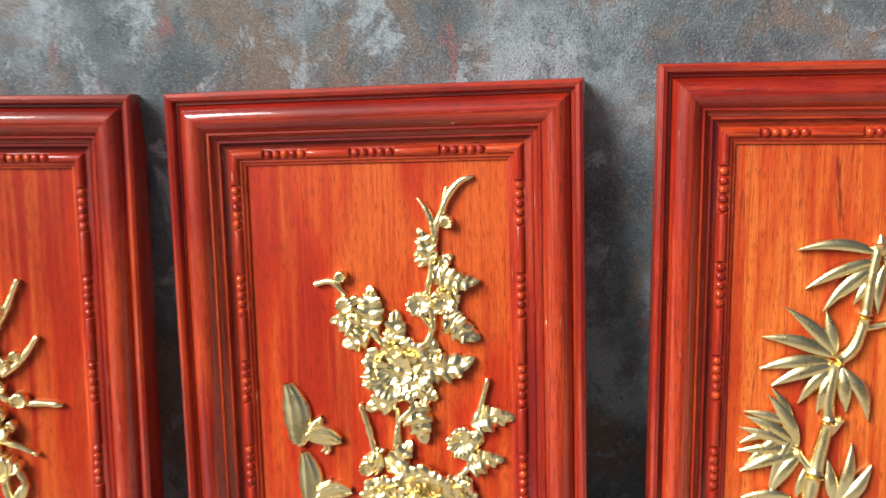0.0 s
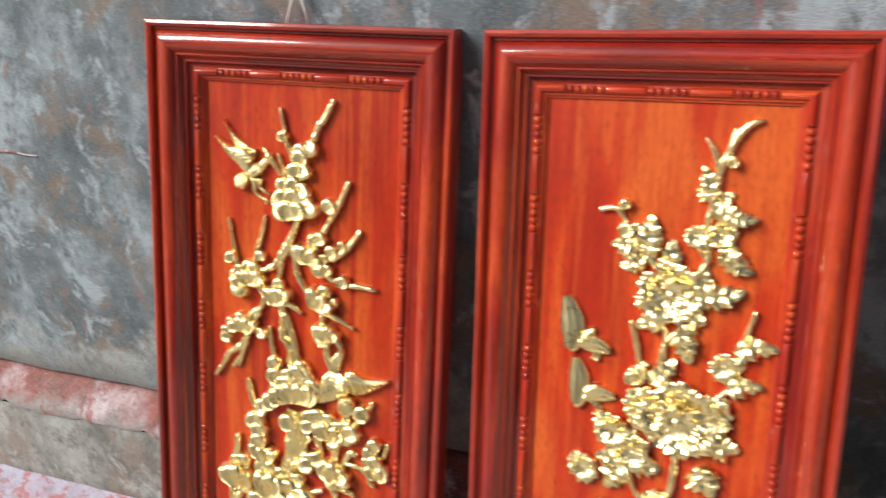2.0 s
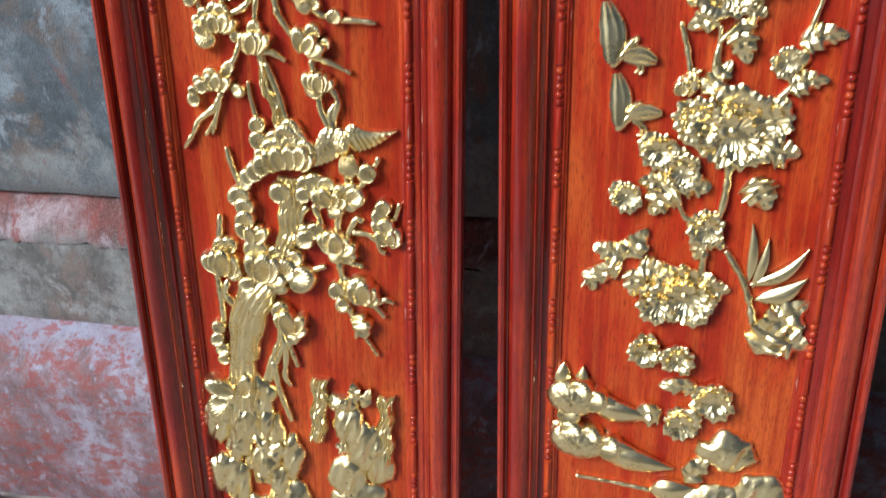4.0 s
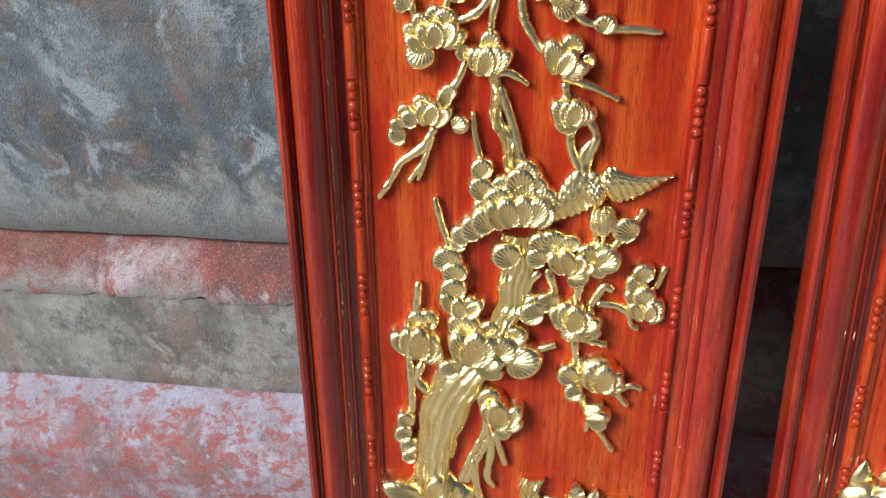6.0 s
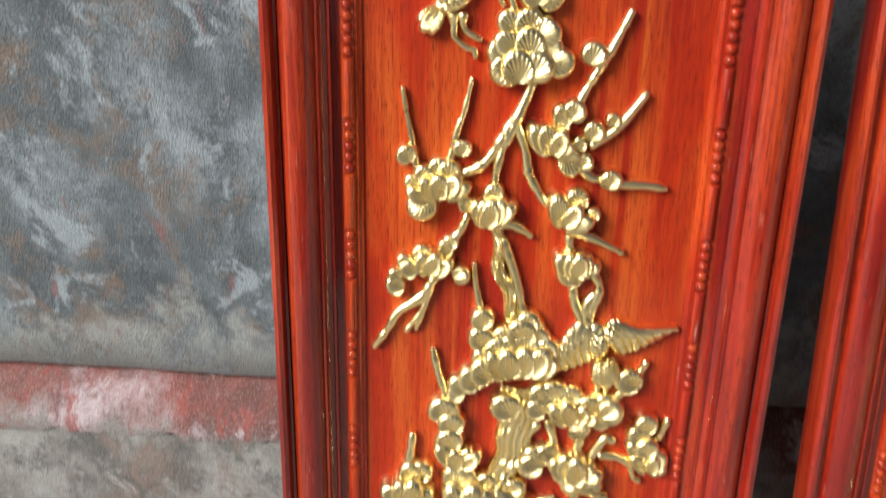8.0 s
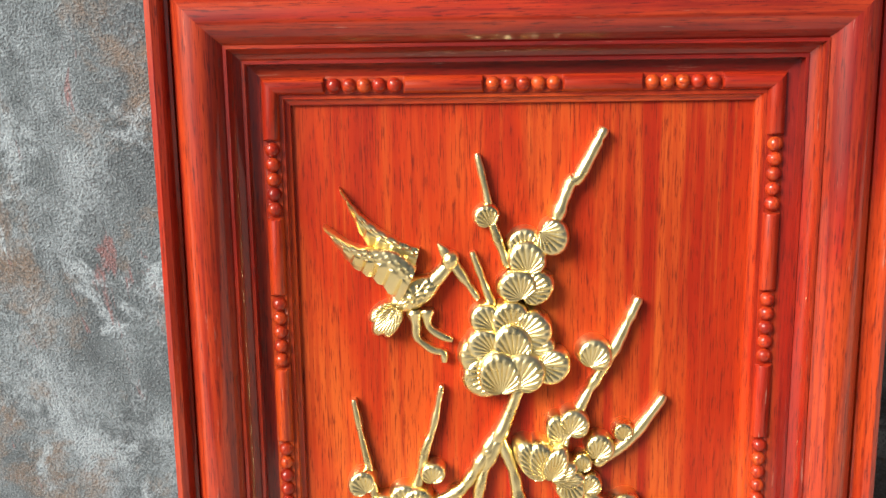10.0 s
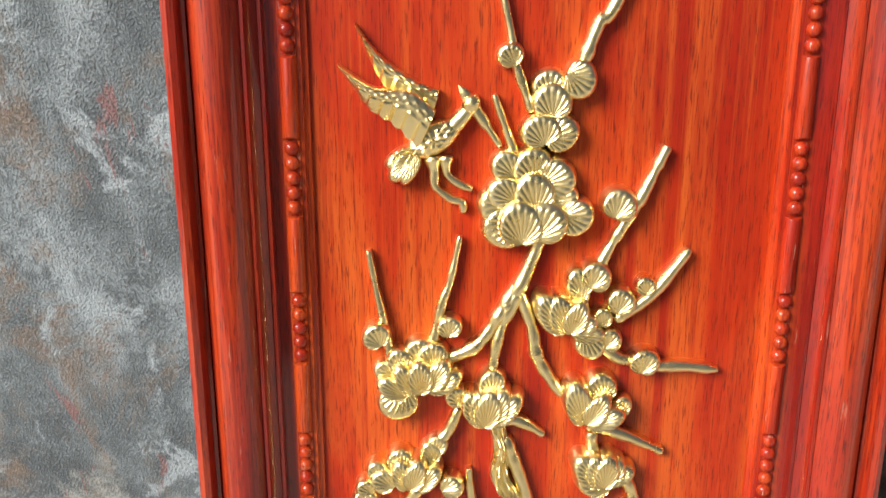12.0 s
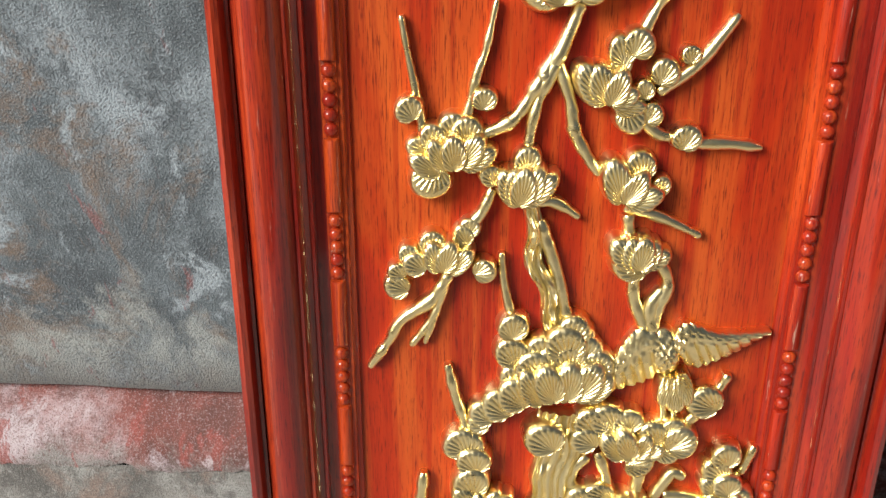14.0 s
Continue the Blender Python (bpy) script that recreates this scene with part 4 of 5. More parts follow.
sprig("rock_relief", STEM,
    (rock, -117.3, 908.1, 25.8, 37.7, 13),
    (rock, -62.5, 892.9, 23, 29.5, 7.8),
    (rock, -23.7, 875.6, 16.5, 36.4, 9.1),
    (rock, -100.4, 927.4, 17.4, 36.5, 6.5),
    (rock, -43.3, 932, 19.6, 40.8, 9.1),
    (rock, -118.5, 987.4, 21.4, 28, 7.8),
    (rock, -76.7, 982.2, 22.3, 42.5, 9.1),
    (rock, -24, 957.2, 24.8, 40.3, 13))
sprig("rock_relief", STEM,
    (rock, -104, 1023.3, 24.4, 32.3, 13),
    (rock, -67.8, 1021.8, 17.7, 43.5, 11.7),
    (rock, -13.7, 996.4, 16, 41, 6.5),
    (rock, -106.2, 1073.4, 19.2, 40.4, 7.8),
    (rock, -68.9, 1058.9, 22.1, 42.7, 10.4),
    (rock, -14.9, 1052.4, 17.4, 37.3, 9.1),
    (rock, -113.7, 1101.6, 25.1, 45.2, 10.4),
    (rock, -67.7, 1096.6, 27.2, 35.9, 11.7),
    (rock, -21.9, 1092.6, 27.6, 40.7, 6.5))
sprig("leaf_spray", STEM,
    (leaf, -78.1, 842.3, -37.1, 828, 30.2, 0, 3, 6),
    (leaf, -71.8, 857.4, -17.5, 868.9, 30.7, 0, 3, 6),
    (leaf, -76.6, 802.8, -49.6, 791.2, 26.2, 0, 3, 6),
    (leaf, -73.2, 898.9, -45.2, 894.2, 28.3, 0, 3, 7),
    (leaf, -84.6, 835.4, -104.9, 830.5, 27, 0, 3, 6),
    (leaf, -53.5, 946.8, -35.8, 948, 24.2, 0, 3, 7))
sprig("rock_relief", STEM,
    (rock, 47.8, 784.5, 20.9, 15.2, 10.4),
    (rock, 55, 821.5, 26.6, 30.9, 9.1),
    (rock, 75.2, 849.6, 27.3, 37, 9.1),
    (rock, 50.2, 902.7, 28.3, 38.3, 9.1),
    (rock, 68, 941.9, 40.7, 33.7, 10.4),
    (rock, 92.3, 870.8, 22.1, 32, 9.1),
    (leaf, 54.3, 791.1, 31.9, 790.6, 18.1, 0, 3, 6),
    (leaf, 66.8, 781.7, 62.8, 752.8, 18, 0, 3, 6),
    (leaf, 73.3, 788.2, 84.9, 760.6, 15.2, 0, 2, 6),
    (leaf, 55.7, 852.8, 35.9, 848.1, 19, 0, 3, 6),
    (leaf, 64.2, 925.5, 37.3, 947.6, 27.4, 0, 3, 6),
    (leaf, 51.4, 962.4, 16.8, 986.8, 31.5, 0, 3, 6))
sprig("log_relief", STEM,
    (branch, (20.6, 750, 10.9), (17.1, 796.6, 10.7), (12.7, 843.9, 11)))
sprig("rock_relief", STEM,
    (branch, (105.1, 768.7, 10.2), (102.8, 814, 10.5), (102, 869.2, 11)))
sprig("rock_relief", STEM,
    (rock, -86.6, 1073.2, 72.9, 44.9, 11.7),
    (rock, 60.1, 1042.4, 50, 42.3, 10.4),
    (rock, -27.7, 1140.1, 81.3, 52.4, 11.7))

STEM = sprig("peony_stem", PEONY,
    (branch, (61.5, 130.2, 1.6), (57.1, 149.1, 2.2), (53.1, 176.4, 2.7), (49.7, 198.4, 2.2), (53.2, 231.6, 2.8), (39.5, 259.7, 2.8)),
    (branch, (16, 329.6, 2.4), (14, 354.8, 3.1), (24.5, 392.7, 3.7), (35.7, 444.2, 4.4), (33.8, 497.7, 3.9), (21.1, 532.9, 4.6), (19.6, 574.9, 4)),
    (branch, (-17, 227.5, 2.3), (-6, 237.6, 2.8), (10.3, 257.2, 2.8)),
    (branch, (77.8, 355.4, 2.3), (85.8, 369.5, 2.3), (62.8, 391.7, 2.3), (45.5, 402.8, 2.3)))
sprig("leaf_spray", STEM,
    (branch, (57.6, 138.1, 2.2), (65.8, 116.6, 2.6), (74.3, 100.7, 3), (84.3, 90.3, 2.4), (95.7, 86.2, 0.6)),
    (branch, (66.8, 120.9, 1.8), (68.3, 105.9, 2.2), (70.2, 95.3, 0.5)),
    (branch, (57.4, 146.2, 2.4), (55.1, 129.9, 3), (49.5, 116.4, 2.2), (41.6, 106, 0.6)),
    (bud, 69.8, 128.5, 6.5))
sprig("leaf_spray", STEM,
    (leaf, 53.3, 171.8, 41.8, 134.7, 20, 0.5, 4, 3),
    (leaf, 50.1, 170.7, 37.8, 158, 13, 0, 3, 2),
    (leaf, 53.3, 174, 99.9, 186.1, 24, 1.2, 6, 4),
    (leaf, 60.5, 170.7, 74.4, 161, 13, 0, 3, 2))
sprig("blossom", STEM,
    (bloom, 66.6, 205, 15.4, 3),
    (bloom, 41.1, 208.3, 13.4, 2),
    (leaf, 64.5, 220.4, 99.7, 242.4, 25.6, 0.5, 4, 3),
    (leaf, 67.3, 220.4, 83.8, 220.4, 16.7, 0, 3, 2),
    (branch, (37, 215, 2.2), (44, 220.5, 2.3), (53.1, 234.4, 1.7)))
sprig("leaf_spray", STEM,
    (branch, (-63.5, 189.3, 2.8), (-45, 186.6, 3.4), (-32, 202.8, 3.4)),
    (bud, -36.8, 181, 5.7),
    (bud, -32.2, 207.9, 9.1),
    (bud, -22.9, 204, 5.1),
    (leaf, -14.3, 230.9, -49.5, 225.4, 26.2, 0.6, 4, 3),
    (leaf, -8.7, 234.8, -7.1, 190, 28.1, 0, 4, 4),
    (leaf, -10.5, 236.5, -37.3, 249.2, 22.8, -0.8, 3, 3),
    (leaf, -0.3, 237.6, -14.2, 229.2, 16.9, 0, 3, 3),
    (leaf, 12.3, 249.9, 17.4, 213.9, 22.5, 0.5, 3, 3))
sprig("blossom", STEM,
    (bloom, 19.9, 274.1, 35.3, 5),
    (leaf, 40.9, 270.9, 93.8, 261.3, 29.3, 0.8, 4, 3),
    (leaf, 52.2, 265.2, 52.9, 241.1, 16.9, 0, 2, 3),
    (leaf, 14.8, 294, -15.7, 315.3, 26.2, -0.6, 3, 3),
    (leaf, 34.2, 305.1, 44.2, 347.8, 29.3, 0.5, 4, 4),
    (leaf, 37.3, 296.5, 56.8, 301.8, 24.8, 0, 3, 3),
    (leaf, -7.5, 280.2, -13.8, 294.6, 22.5, 0, 2, 2))
sprig("leaf_spray", STEM,
    (branch, (-9.2, 358, 2.3), (-14.1, 334.9, 2.3), (-21.8, 309.1, 1.7)),
    (branch, (15.9, 312.3, 1.7), (16.1, 339.9, 1.7), (19.5, 357.2, 1.7)),
    (branch, (30.1, 310.9, 1.7), (20.6, 322.5, 1.7), (15.9, 328.4, 1.7)),
    (leaf, 3.3, 378.1, 29, 345.3, 24.2, 0.5, 4, 3),
    (leaf, 0.6, 372.3, -22.3, 367.2, 25.9, 0.5, 3, 3),
    (leaf, -3.7, 363.7, -9.1, 353.4, 17.6, 0, 2, 3),
    (bud, -16.7, 372.9, 8.1))
sprig("leaf_spray", STEM,
    (branch, (95.2, 323.6, 2.3), (99.4, 306.6, 2.2), (106, 281.2, 1.7)),
    (leaf, 87.9, 327.8, 132, 318.8, 25.6, -0.8, 4, 3),
    (leaf, 83, 371.3, 120.4, 361, 23.9, -0.8, 4, 3),
    (bloom, 79.7, 345.1, 14.5, 2),
    (leaf, 97.8, 332.1, 90.6, 355, 13.4, 0, 0, 2))
sprig("butterfly_relief", STEM,
    (flutter, -85.3, 349.5, -95.2, 289.5, 25.8, 0.6, 2),
    (flutter, -74.8, 342.4, -42.3, 347.7, 20.6, -0.6, 2),
    (flutter, -74.9, 339.9, -61.3, 323.9, 10.9, 0, 1),
    (branch, (-87.6, 353.5, 4.3), (-80.6, 346.6, 4.9), (-72.6, 338.4, 3.7)),
    (branch, (-71.3, 344.7, 0.9), (-61.9, 349.7, 0.9), (-60, 356.5, 0.9), (-64, 359.3, 0.9)),
    (branch, (-67.8, 342.5, 0.9), (-57.2, 350, 0.9), (-55.9, 358.7, 0.9), (-59.3, 360.9, 0.9)))
sprig("butterfly_relief", STEM,
    (flutter, -75.8, 413.1, -81, 360, 22.6, 0.6, 2),
    (flutter, -66.5, 403.1, -33.5, 400, 18.6, -0.6, 2),
    (flutter, -67.7, 400.6, -54, 389.1, 9.9, 0, 1),
    (branch, (-78.6, 419.2, 4.3), (-71.7, 410.7, 5), (-64.2, 402.9, 3.7)),
    (branch, (-62.8, 409.2, 0.9), (-54.5, 414.9, 0.9), (-53.7, 422.6, 0.9), (-57.8, 424.3, 0.9)),
    (branch, (-60.5, 407.7, 0.9), (-49.9, 414.4, 0.9), (-49, 423.4, 0.9), (-52.5, 425.7, 0.9)))
sprig("blossom", STEM,
    (bloom, 36.2, 414.8, 44.6, 5),
    (bloom, 4, 406.5, 25, 3),
    (bloom, 69.4, 403.5, 24.8, 3),
    (leaf, 60.6, 462.5, 78.5, 496, 37.9, 0, 4, 3),
    (leaf, 70.9, 432.5, 103.3, 435.3, 32.2, 0.5, 3, 3),
    (leaf, -10.4, 433.5, -15.4, 467.2, 25.8, 0, 3, 2),
    (leaf, 71.6, 390.7, 88.7, 383.7, 20.9, 0, 3, 2))
sprig("blossom", STEM,
    (bloom, -35, 438.1, 21.9, 3),
    (bloom, -9.5, 460.1, 19.5, 3))
sprig("blossom", STEM,
    (bloom, -64.1, 489.3, 17.4, 3),
    (leaf, -15.2, 473.9, -39.4, 508.4, 36.1, 0.5, 4, 3),
    (leaf, -21.5, 474.3, -53, 472.9, 26, 0, 3, 2),
    (leaf, -9, 473.5, 21.8, 474.9, 28.4, 0, 3, 2),
    (branch, (-11.6, 490.6, 2.6), (-1.6, 510.5, 2.6), (17.2, 512.5, 2.6)))
sprig("leaf_spray", STEM,
    (bloom, 20.6, 520.5, 20.8, 3),
    (leaf, 20.9, 529.4, 40, 541.7, 22.4, 0, 3, 2),
    (leaf, 18, 533.1, 12.7, 557.9, 22.1, 0, 3, 2))
sprig("leaf_spray", STEM,
    (leaf, -64, 560.8, -40.3, 525.1, 28.7, 0.5, 3, 3),
    (leaf, -62.6, 562.2, -96.9, 549.3, 27.1, 0.5, 3, 3),
    (leaf, -63.9, 564.4, -108.5, 584.9, 24.6, -1.2, 3, 2),
    (leaf, -62.6, 564.3, -77.3, 547.7, 23.2, 0, 3, 2),
    (leaf, -47.5, 570.1, -11, 569.1, 30, 0.6, 4, 3),
    (leaf, -50.7, 572.6, -48.7, 606.3, 27.3, 0, 3, 3),
    (leaf, -103.2, 585.9, -93, 603.2, 19.6, 0, 2, 2))
sprig("leaf_spray", STEM,
    (branch, (41.9, 543.6, 2.6), (64.7, 581.3, 3.9), (78.1, 626, 4.7)),
    (leaf, 69.6, 580.9, 124.2, 535.5, 11.7, 1.2, 0, 2),
    (leaf, 68.2, 577.5, 66.1, 512.3, 9.2, 0.4, 0, 2),
    (leaf, 72.8, 584.1, 83.8, 527.9, 9.1, 0.4, 0, 2),
    (leaf, 76.6, 597.8, 126.3, 568.7, 17.1, 1, 0, 2))
sprig("leaf_spray", STEM,
    (leaf, 90.3, 624.7, 130.9, 592.5, 39.9, 0.8, 3, 3),
    (leaf, 97.2, 638.2, 137.5, 648.1, 39.9, 0, 3, 3),
    (leaf, 83, 661.4, 107.3, 601.8, 40.6, 0, 4, 3))
sprig("blossom", STEM,
    (bloom, 4.7, 599, 37.9, 4),
    (leaf, 20.1, 589, 51.5, 589.6, 29.5, 0.5, 4, 2),
    (leaf, -17.7, 599.7, -36.9, 608.8, 29.8, 0, 3, 2))
sprig("blossom", STEM,
    (bloom, -32.4, 672.4, 19.9, 3),
    (bloom, 3.2, 678, 19.7, 3),
    (bloom, -23.7, 611, 23.2, 3),
    (leaf, -29.7, 577.8, -9.4, 586, 22.3, 0, 4, 2))
sprig("blossom", STEM,
    (bloom, 13.4, 759.4, 23, 4),
    (bloom, 46.8, 725.8, 24.2, 4),
    (leaf, -9.7, 744.6, -42.7, 765.4, 29, 0, 3, 3),
    (leaf, 29, 710.4, -15.2, 713.2, 22.2, 0, 3, 3))
sprig("bird_relief", STEM,
    (lump, -113.4, 743.4, 24.3, 31.7, -13),
    (leaf, -93.4, 749.4, -22.9, 757.6, 27.7, 0.2, 0, 3),
    (leaf, -100.5, 737.4, -44.8, 752.3, 21.5, 0, 0, 4),
    (leaf, -125.8, 732.5, -123.2, 697, 18.1, 0, 0, 3),
    (leaf, -104.1, 731.4, -101.2, 701.2, 15.7, 0, 0, 3),
    (shell, -101.4, 730.9, 15.5, -6, 5),
    (shell, -83.7, 741.9, 14.3, -6, 4),
    (shell, -113.9, 760.6, 16, -6, 4))
sprig("bird_relief", STEM,
    (lump, -103.1, 800.3, 24.9, 37.3, -9),
    (leaf, -85.4, 806.8, 10.6, 823.6, 28.9, 0.2, 0, 3),
    (leaf, -98.1, 795.6, -24.8, 809.8, 25, 0, 0, 4),
    (leaf, -120.9, 793.7, -138.6, 778.6, 19, 0, 0, 3),
    (shell, -110.4, 787.8, 16.3, -6, 5),
    (shell, -87.3, 793, 16, -6, 5),
    (shell, -63.7, 803.7, 14.8, -6, 4))
sprig("leaf_spray", STEM,
    (branch, (-104.7, 853.4, 1.9), (-56, 855.6, 1.9), (-13.9, 859.2, 2.5)),
    (leaf, -16.7, 858.5, 35.2, 848.1, 31.6, 0.4, 0, 3),
    (leaf, 23.2, 840.4, 46.5, 799.1, 27, 0, 3, 3))
sprig("rock_relief", STEM,
    (rock, 65.7, 794.2, 34.6, 25.1, 9.1),
    (rock, 59.8, 866.8, 41.6, 26.8, 10.4),
    (rock, 14.1, 910.3, 43.7, 28.1, 9.1),
    (rock, 108.3, 853, 35.8, 34.7, 10.4),
    (rock, -33.9, 964.9, 46.8, 30.2, 10.4),
    (rock, 45.8, 963.7, 54.7, 28.9, 11.7),
    (rock, 110.4, 934.7, 43.1, 27.8, 10.4))

STEM = sprig("bamboo_culm", BAMBOO,
    (culm, (-3.6, 159.3, 4.4), (-8.8, 195, 4.9), (-11.9, 226.1, 5.4)),
    (culm, (-11.9, 226.1, 5.4), (-20, 255, 6), (-33.9, 268.6, 5.6)),
    (culm, (-34.9, 268.7, 5.1), (-39.7, 300.7, 6.2), (-38.5, 324.8, 6.2)),
    (culm, (-38.5, 324.8, 6.2), (-44.5, 354.9, 6.7), (-48.5, 376.9, 7.4)),
    (culm, (-48.5, 376.9, 7.4), (-54.2, 415.9, 7.4), (-57.3, 460.8, 8)),
    (culm, (-57.3, 460.8, 8), (-56.6, 511.9, 8), (-47.7, 562.9, 8.7)),
    (culm, (-47.7, 562.9, 8.7), (-35.1, 614.1, 8.7), (-30.1, 666.8, 9.5)))
sprig("bamboo_twig", STEM,
    (culm, (-42.8, 339.6, 3.6), (-35.6, 335.4, 3.6), (-26.5, 320.5, 3.6)),
    (culm, (-52.7, 371.7, 3.7), (-60.1, 362.3, 3.6), (-65.5, 353.3, 3.6)),
    (culm, (-11.4, 236.4, 3), (-1.9, 235.1, 3), (12.1, 230.6, 3)))
sprig("leaf_spray", STEM,
    (leaf, -0.7, 169.4, -72.6, 166.4, 9.8, 1, 0, 3),
    (leaf, -0.4, 174.4, -63.7, 201.9, 9.9, 0.6, 0, 3),
    (leaf, -2.5, 179.6, -48.2, 222.9, 9.9, 0.8, 0, 3),
    (leaf, -0.1, 179.5, -32.9, 210, 8.8, 0.5, 0, 2),
    (leaf, 0.1, 184.6, -22, 216, 7.9, 0.5, 0, 2),
    (leaf, 2.2, 179.5, -1.1, 223.2, 8.9, 0.5, 0, 3),
    (leaf, 1.8, 171.9, -1.6, 151.6, 8.8, 0, 0, 2),
    (leaf, 2, 174.4, 38.8, 204.2, 9.8, 1, 0, 3),
    (leaf, 1.8, 171.9, 46.6, 178.7, 9.8, 0.8, 0, 3))
sprig("leaf_spray", STEM,
    (leaf, -34.1, 264.4, -81.1, 219, 11.1, 0.6, 0, 3),
    (leaf, -36.5, 264.5, -100.7, 247.1, 12.2, 0.8, 0, 4),
    (leaf, -36.3, 268.7, -101.1, 277.5, 11.3, 0.6, 0, 3),
    (leaf, -34.7, 271.3, -90.5, 293.2, 11, 0.6, 0, 4),
    (leaf, -33.7, 272.9, -66.4, 309.9, 11.2, 0.6, 0, 3),
    (leaf, -31.2, 273.8, -49.7, 318.3, 11.3, 0.5, 0, 4),
    (leaf, -35.1, 263.4, -44.9, 221.8, 10.1, 0, 0, 3),
    (leaf, -28.8, 273.7, -23.8, 316.1, 11.3, 0, 0, 3),
    (leaf, -27.8, 273.7, -4.5, 323.2, 12.2, -1, 0, 3))
sprig("leaf_spray", STEM,
    (leaf, -63.6, 350.4, -92.6, 301.4, 11.6, 0.6, 0, 4),
    (leaf, -64.6, 350.5, -112, 322.9, 11.4, 0.6, 0, 3),
    (leaf, -64.5, 353.2, -117.1, 334.1, 10.5, 0.4, 0, 3),
    (leaf, -64.4, 354.8, -117.3, 357.2, 10.5, 0.5, 0, 3),
    (leaf, -63.3, 357, -115.1, 376.9, 10.3, 0.6, 0, 4),
    (leaf, -60.4, 356.8, -87.8, 398.6, 11.6, 0.6, 0, 3))
sprig("leaf_spray", STEM,
    (leaf, -29.9, 403.2, -37.3, 361, 10.5, 0, 0, 3),
    (leaf, -27.4, 403.1, -17, 345.3, 11.6, 0.5, 0, 3),
    (leaf, -27.3, 405.8, 1.1, 364.8, 11.6, 0.6, 0, 3))
sprig("leaf_spray", STEM,
    (leaf, -67.5, 400.1, -113.1, 403, 10.5, 0.6, 0, 3),
    (leaf, -64.8, 405.5, -107.2, 425, 10.6, 0.6, 0, 3),
    (leaf, -62.1, 408.1, -93.6, 446.6, 10.5, 0.6, 0, 3),
    (leaf, 21.6, 230.3, 47.2, 265.7, 9.8, 0.6, 0, 3),
    (leaf, 19.2, 230.4, 33.7, 276.6, 9.9, 0.6, 0, 3),
    (leaf, 21.4, 227.7, 59.6, 239.5, 10, 0.6, 0, 3),
    (leaf, 16.9, 231.5, 16.8, 272, 8.9, 0, 0, 3))
sprig("leaf_spray", STEM,
    (leaf, -69.4, 330.7, -113.6, 318.8, 8, 0.6, 0, 3),
    (leaf, -69, 333.3, -116.5, 349.6, 8.1, 0.5, 0, 3),
    (leaf, -68.6, 336, -111, 371.3, 8.1, 0.5, 0, 3),
    (leaf, -66.3, 335.5, -88.6, 391.9, 7.9, 0.5, 0, 3),
    (leaf, -69.4, 330.7, -88.5, 296, 8, 0.5, 0, 3))
sprig("leaf_spray", STEM,
    (leaf, -67.7, 403.9, -108.9, 402.9, 8.3, 0.6, 0, 3),
    (leaf, -67.3, 406.7, -106.8, 429, 8.3, 0.5, 0, 3),
    (leaf, -64.6, 408.9, -89.8, 451.2, 8.2, 0.5, 0, 3),
    (leaf, -63.6, 400, -54.7, 366.4, 8.2, 0, 0, 3))


# ---- loose things ----
WIRE, wn, wl, wb = material("pale twisted cord")
wb.inputs["Base Color"].default_value = (0.62, 0.58, 0.54, 1)
wb.inputs["Roughness"].default_value = 0.6
STEEL, wn, wl, wb = material("dull steel")
wb.inputs["Base Color"].default_value = (0.25, 0.24, 0.23, 1)
wb.inputs["Metallic"].default_value, wb.inputs["Roughness"].default_value = 1.0, 0.5


def rod(bm, a, b, r, sides=8):
    """A rod from a to b with closed ends."""
    a, b = Vector(a), Vector(b)
    q = (b - a).to_track_quat("Z", "Y")
    rings = [[bm.verts.new(p + q @ Vector((r * math.cos(6.2832 * k / sides), r * math.sin(6.2832 * k / sides), 0))) for k in range(sides)] for p in (a, a.lerp(b, 0.5), b)]
    for x, y in zip(rings, rings[1:]):
        for k in range(sides):
            bm.faces.new((x[k], x[(k + 1) % sides], y[(k + 1) % sides], y[k]))
    bm.faces.new(rings[0][::-1])
    bm.faces.new(rings[-1])


cord = tagged(new("hanging_cord"), "pale hanging cord over a nail above the pine panel", "hanging cord")
for x in (0.296, 0.330):
    bm = bmesh.new()
    rod(bm, (x, -0.014, 1.150), (0.3135, -0.006, 1.203), 0.0016)
    part("cord_strand", bm, WIRE, cord)
bm = bmesh.new()
rod(bm, (0.3135, 0.01, 1.200), (0.3135, -0.016, 1.203), 0.0018)
rod(bm, (0.3135, -0.016, 1.203), (0.3135, -0.018, 1.2032), 0.004)
part("nail", bm, STEEL, cord, "dull steel nail")

RED_DUST = plaster("dusty red plastic", (0.42, 0.055, 0.035), (0.46, 0.10, 0.075), (0.22, 0.035, 0.03), (0.36, 0.06, 0.045), (0.3, 0.05, 0.04), 0.62)
RUBBLE = plaster("pale mortar rubble", (0.42, 0.37, 0.38), (0.6, 0.56, 0.56), (0.15, 0.11, 0.11), (0.38, 0.24, 0.22), (0.4, 0.12, 0.1), 0.58)
STICK, wn, wl, wb = material("bleached split wood")
wc = wn.new("ShaderNodeTexCoord")
wl.new(ramp(wn, wl, noise_of(wn, wl, wc.outputs["Object"], 40, 4, 0.6), ((0.35, (0.38, 0.33, 0.28)), (0.65, (0.72, 0.68, 0.62)))), wb.inputs["Base Color"])


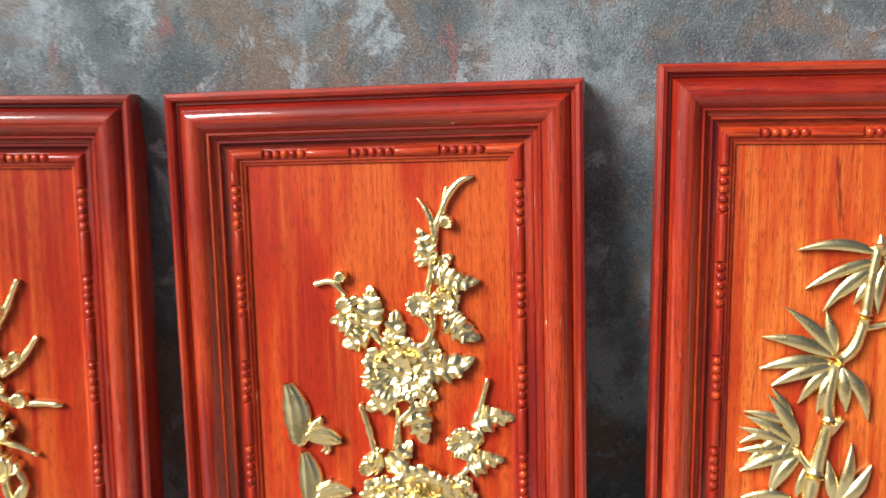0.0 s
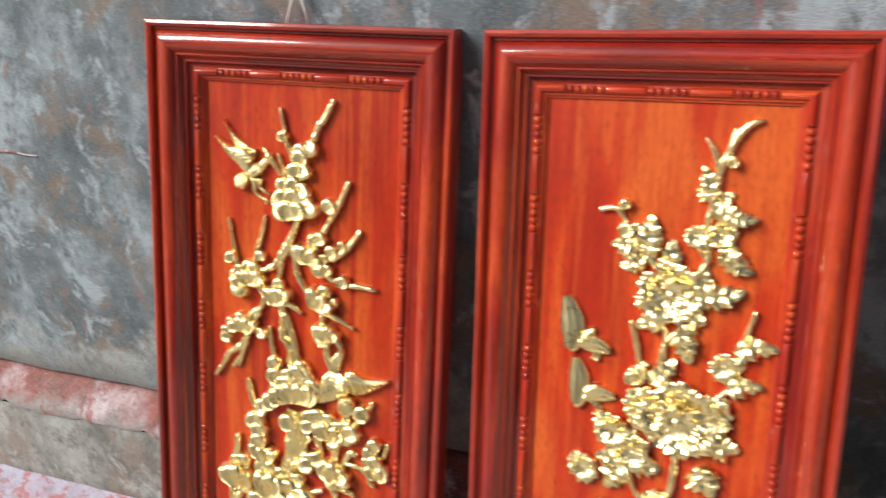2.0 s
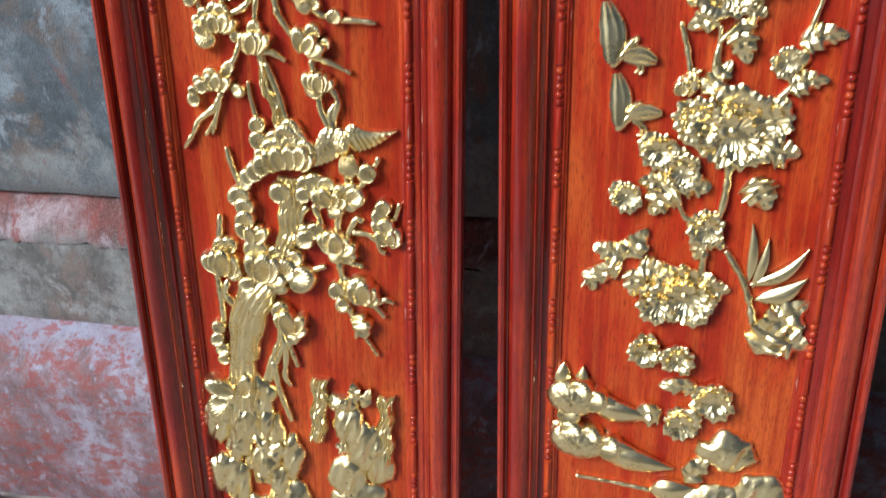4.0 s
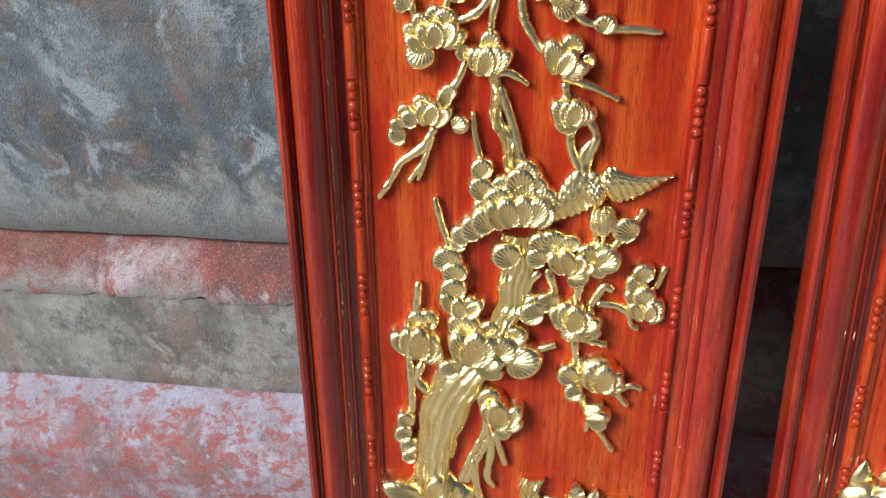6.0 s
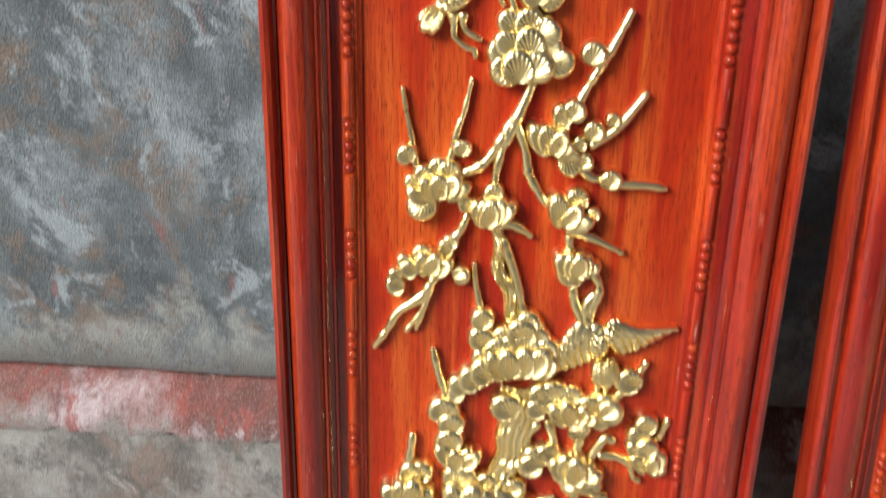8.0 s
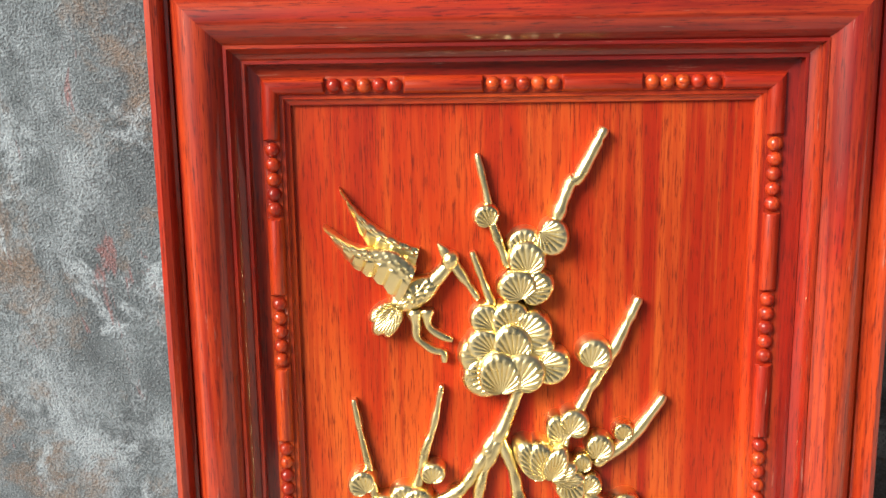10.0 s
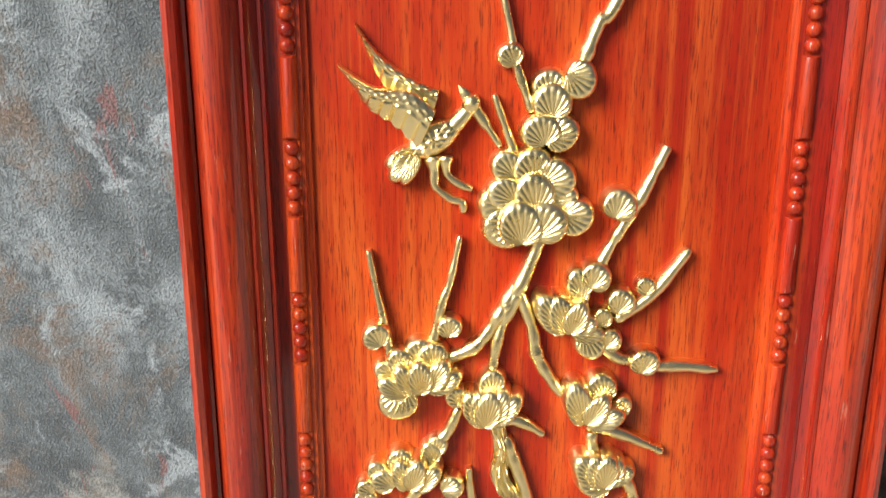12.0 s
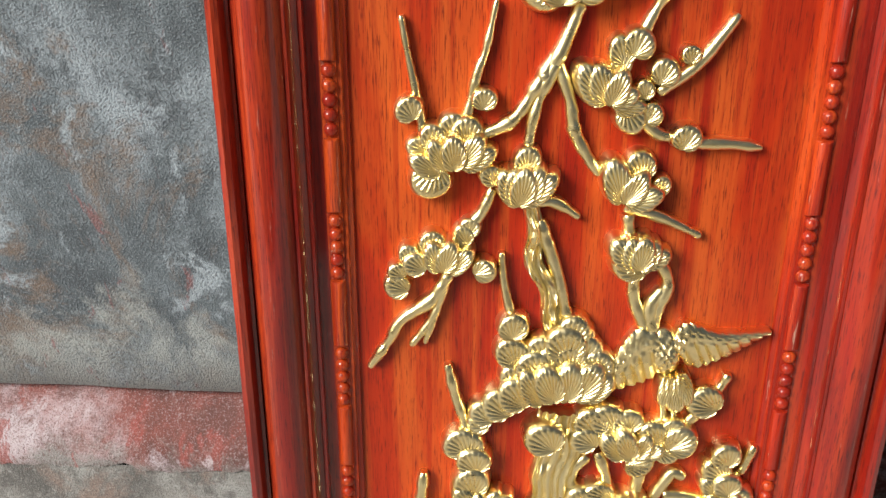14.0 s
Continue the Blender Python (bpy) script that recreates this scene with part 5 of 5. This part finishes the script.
def basin(x, y, radius, height):
    """An upturned shallow basin with a rolled rim, on the ground."""
    thing = tagged(new("basin"), "upturned dusty red plastic basin on the ground by the wall", "basin")
    thing.location = (x, y, 0.0)
    bm = bmesh.new()
    rows = []
    for d, h in ((0.0, 1.0), (0.35, 0.985), (0.66, 0.93), (0.76, 0.84), (0.84, 0.5), (0.92, 0.14), (0.94, 0.06)):
        rows.append([(radius * max(d, 0.002) * math.cos(6.2832 * k / 48), radius * max(d, 0.002) * math.sin(6.2832 * k / 48), height * h + 0.002 * noise.noise((d * 5, k * 0.4, 1))) for k in range(49)])
    sheet(bm, rows)
    bmesh.ops.remove_doubles(bm, verts=bm.verts, dist=1e-5)
    bmesh.ops.recalc_face_normals(bm, faces=bm.faces)
    part("bowl", bm, RED_DUST, thing)
    bm = bmesh.new()
    sheet(bm, [[(radius * (0.97 + 0.05 * math.cos(w)) * math.cos(6.2832 * k / 48), radius * (0.97 + 0.05 * math.cos(w)) * math.sin(6.2832 * k / 48), 0.0065 + 0.006 * math.sin(w)) for k in range(49)] for w in (0, 1.05, 2.1, 3.14, 4.19, 5.24, 6.2832)])
    bmesh.ops.remove_doubles(bm, verts=bm.verts, dist=1e-5)
    bmesh.ops.recalc_face_normals(bm, faces=bm.faces)
    part("rim", bm, RED_DUST, thing)
    return thing


def rubble(x, y, size, seed, lift=0.0):
    bm = bmesh.new()
    bmesh.ops.create_icosphere(bm, subdivisions=3, radius=size)
    for v in bm.verts:
        n = noise.noise(v.co / size * 1.3 + Vector((seed, 0, 0))) + 0.4 * noise.noise(v.co / size * 4 + Vector((0, seed, 0)))
        v.co *= 1 + 0.35 * n
        v.co.z *= 0.7
    low = min(v.co.z for v in bm.verts)
    ob = part("rubble", bm, RUBBLE, smooth=False)
    ob.location = (x, y, lift - low - 0.002)
    return tagged(ob, "pale broken mortar lump lying on the ground", "rubble", "rubble at the foot of the wall")


basin(-0.232, -0.300, 0.145, 0.055)
for x, y, size, seed, lift in ((-0.352, -0.190, 0.024, 1.0, 0.0), (-0.395, -0.185, 0.02, 5.0, 0.0), (-0.432, -0.205, 0.026, 9.0, 0.0), (-0.408, -0.235, 0.02, 13.0, 0.0), (-0.45, -0.26, 0.024, 17.0, 0.0), (-0.418, -0.285, 0.018, 21.0, 0.0), (-0.315, -0.172, 0.012, 25.0, 0.0), (-0.482, -0.18, 0.03, 29.0, 0.0), (-0.075, -0.205, 0.014, 33.0, 0.0), (-0.055, -0.235, 0.011, 37.0, 0.0)):
    rubble(x, y, size, seed, lift)
for a, b, r in (((-0.395, -0.215, 0.038), (-0.325, -0.262, 0.056), 0.0045), ((-0.42, -0.262, 0.034), (-0.372, -0.30, 0.012), 0.005), ((-0.47, -0.215, 0.034), (-0.40, -0.21, 0.034), 0.004)):
    bm = bmesh.new()
    rod(bm, a, b, r, 6)
    for v in bm.verts:
        v.co += Vector((noise.noise(v.co * 90), noise.noise(v.co * 90 + Vector((3, 0, 0))), noise.noise(v.co * 90 + Vector((0, 7, 0))))) * 0.0015
    tagged(part("wood_splinter", bm, STICK, smooth=False), "bleached wood splinter lying across the rubble", "splinter", "splinters on the rubble")
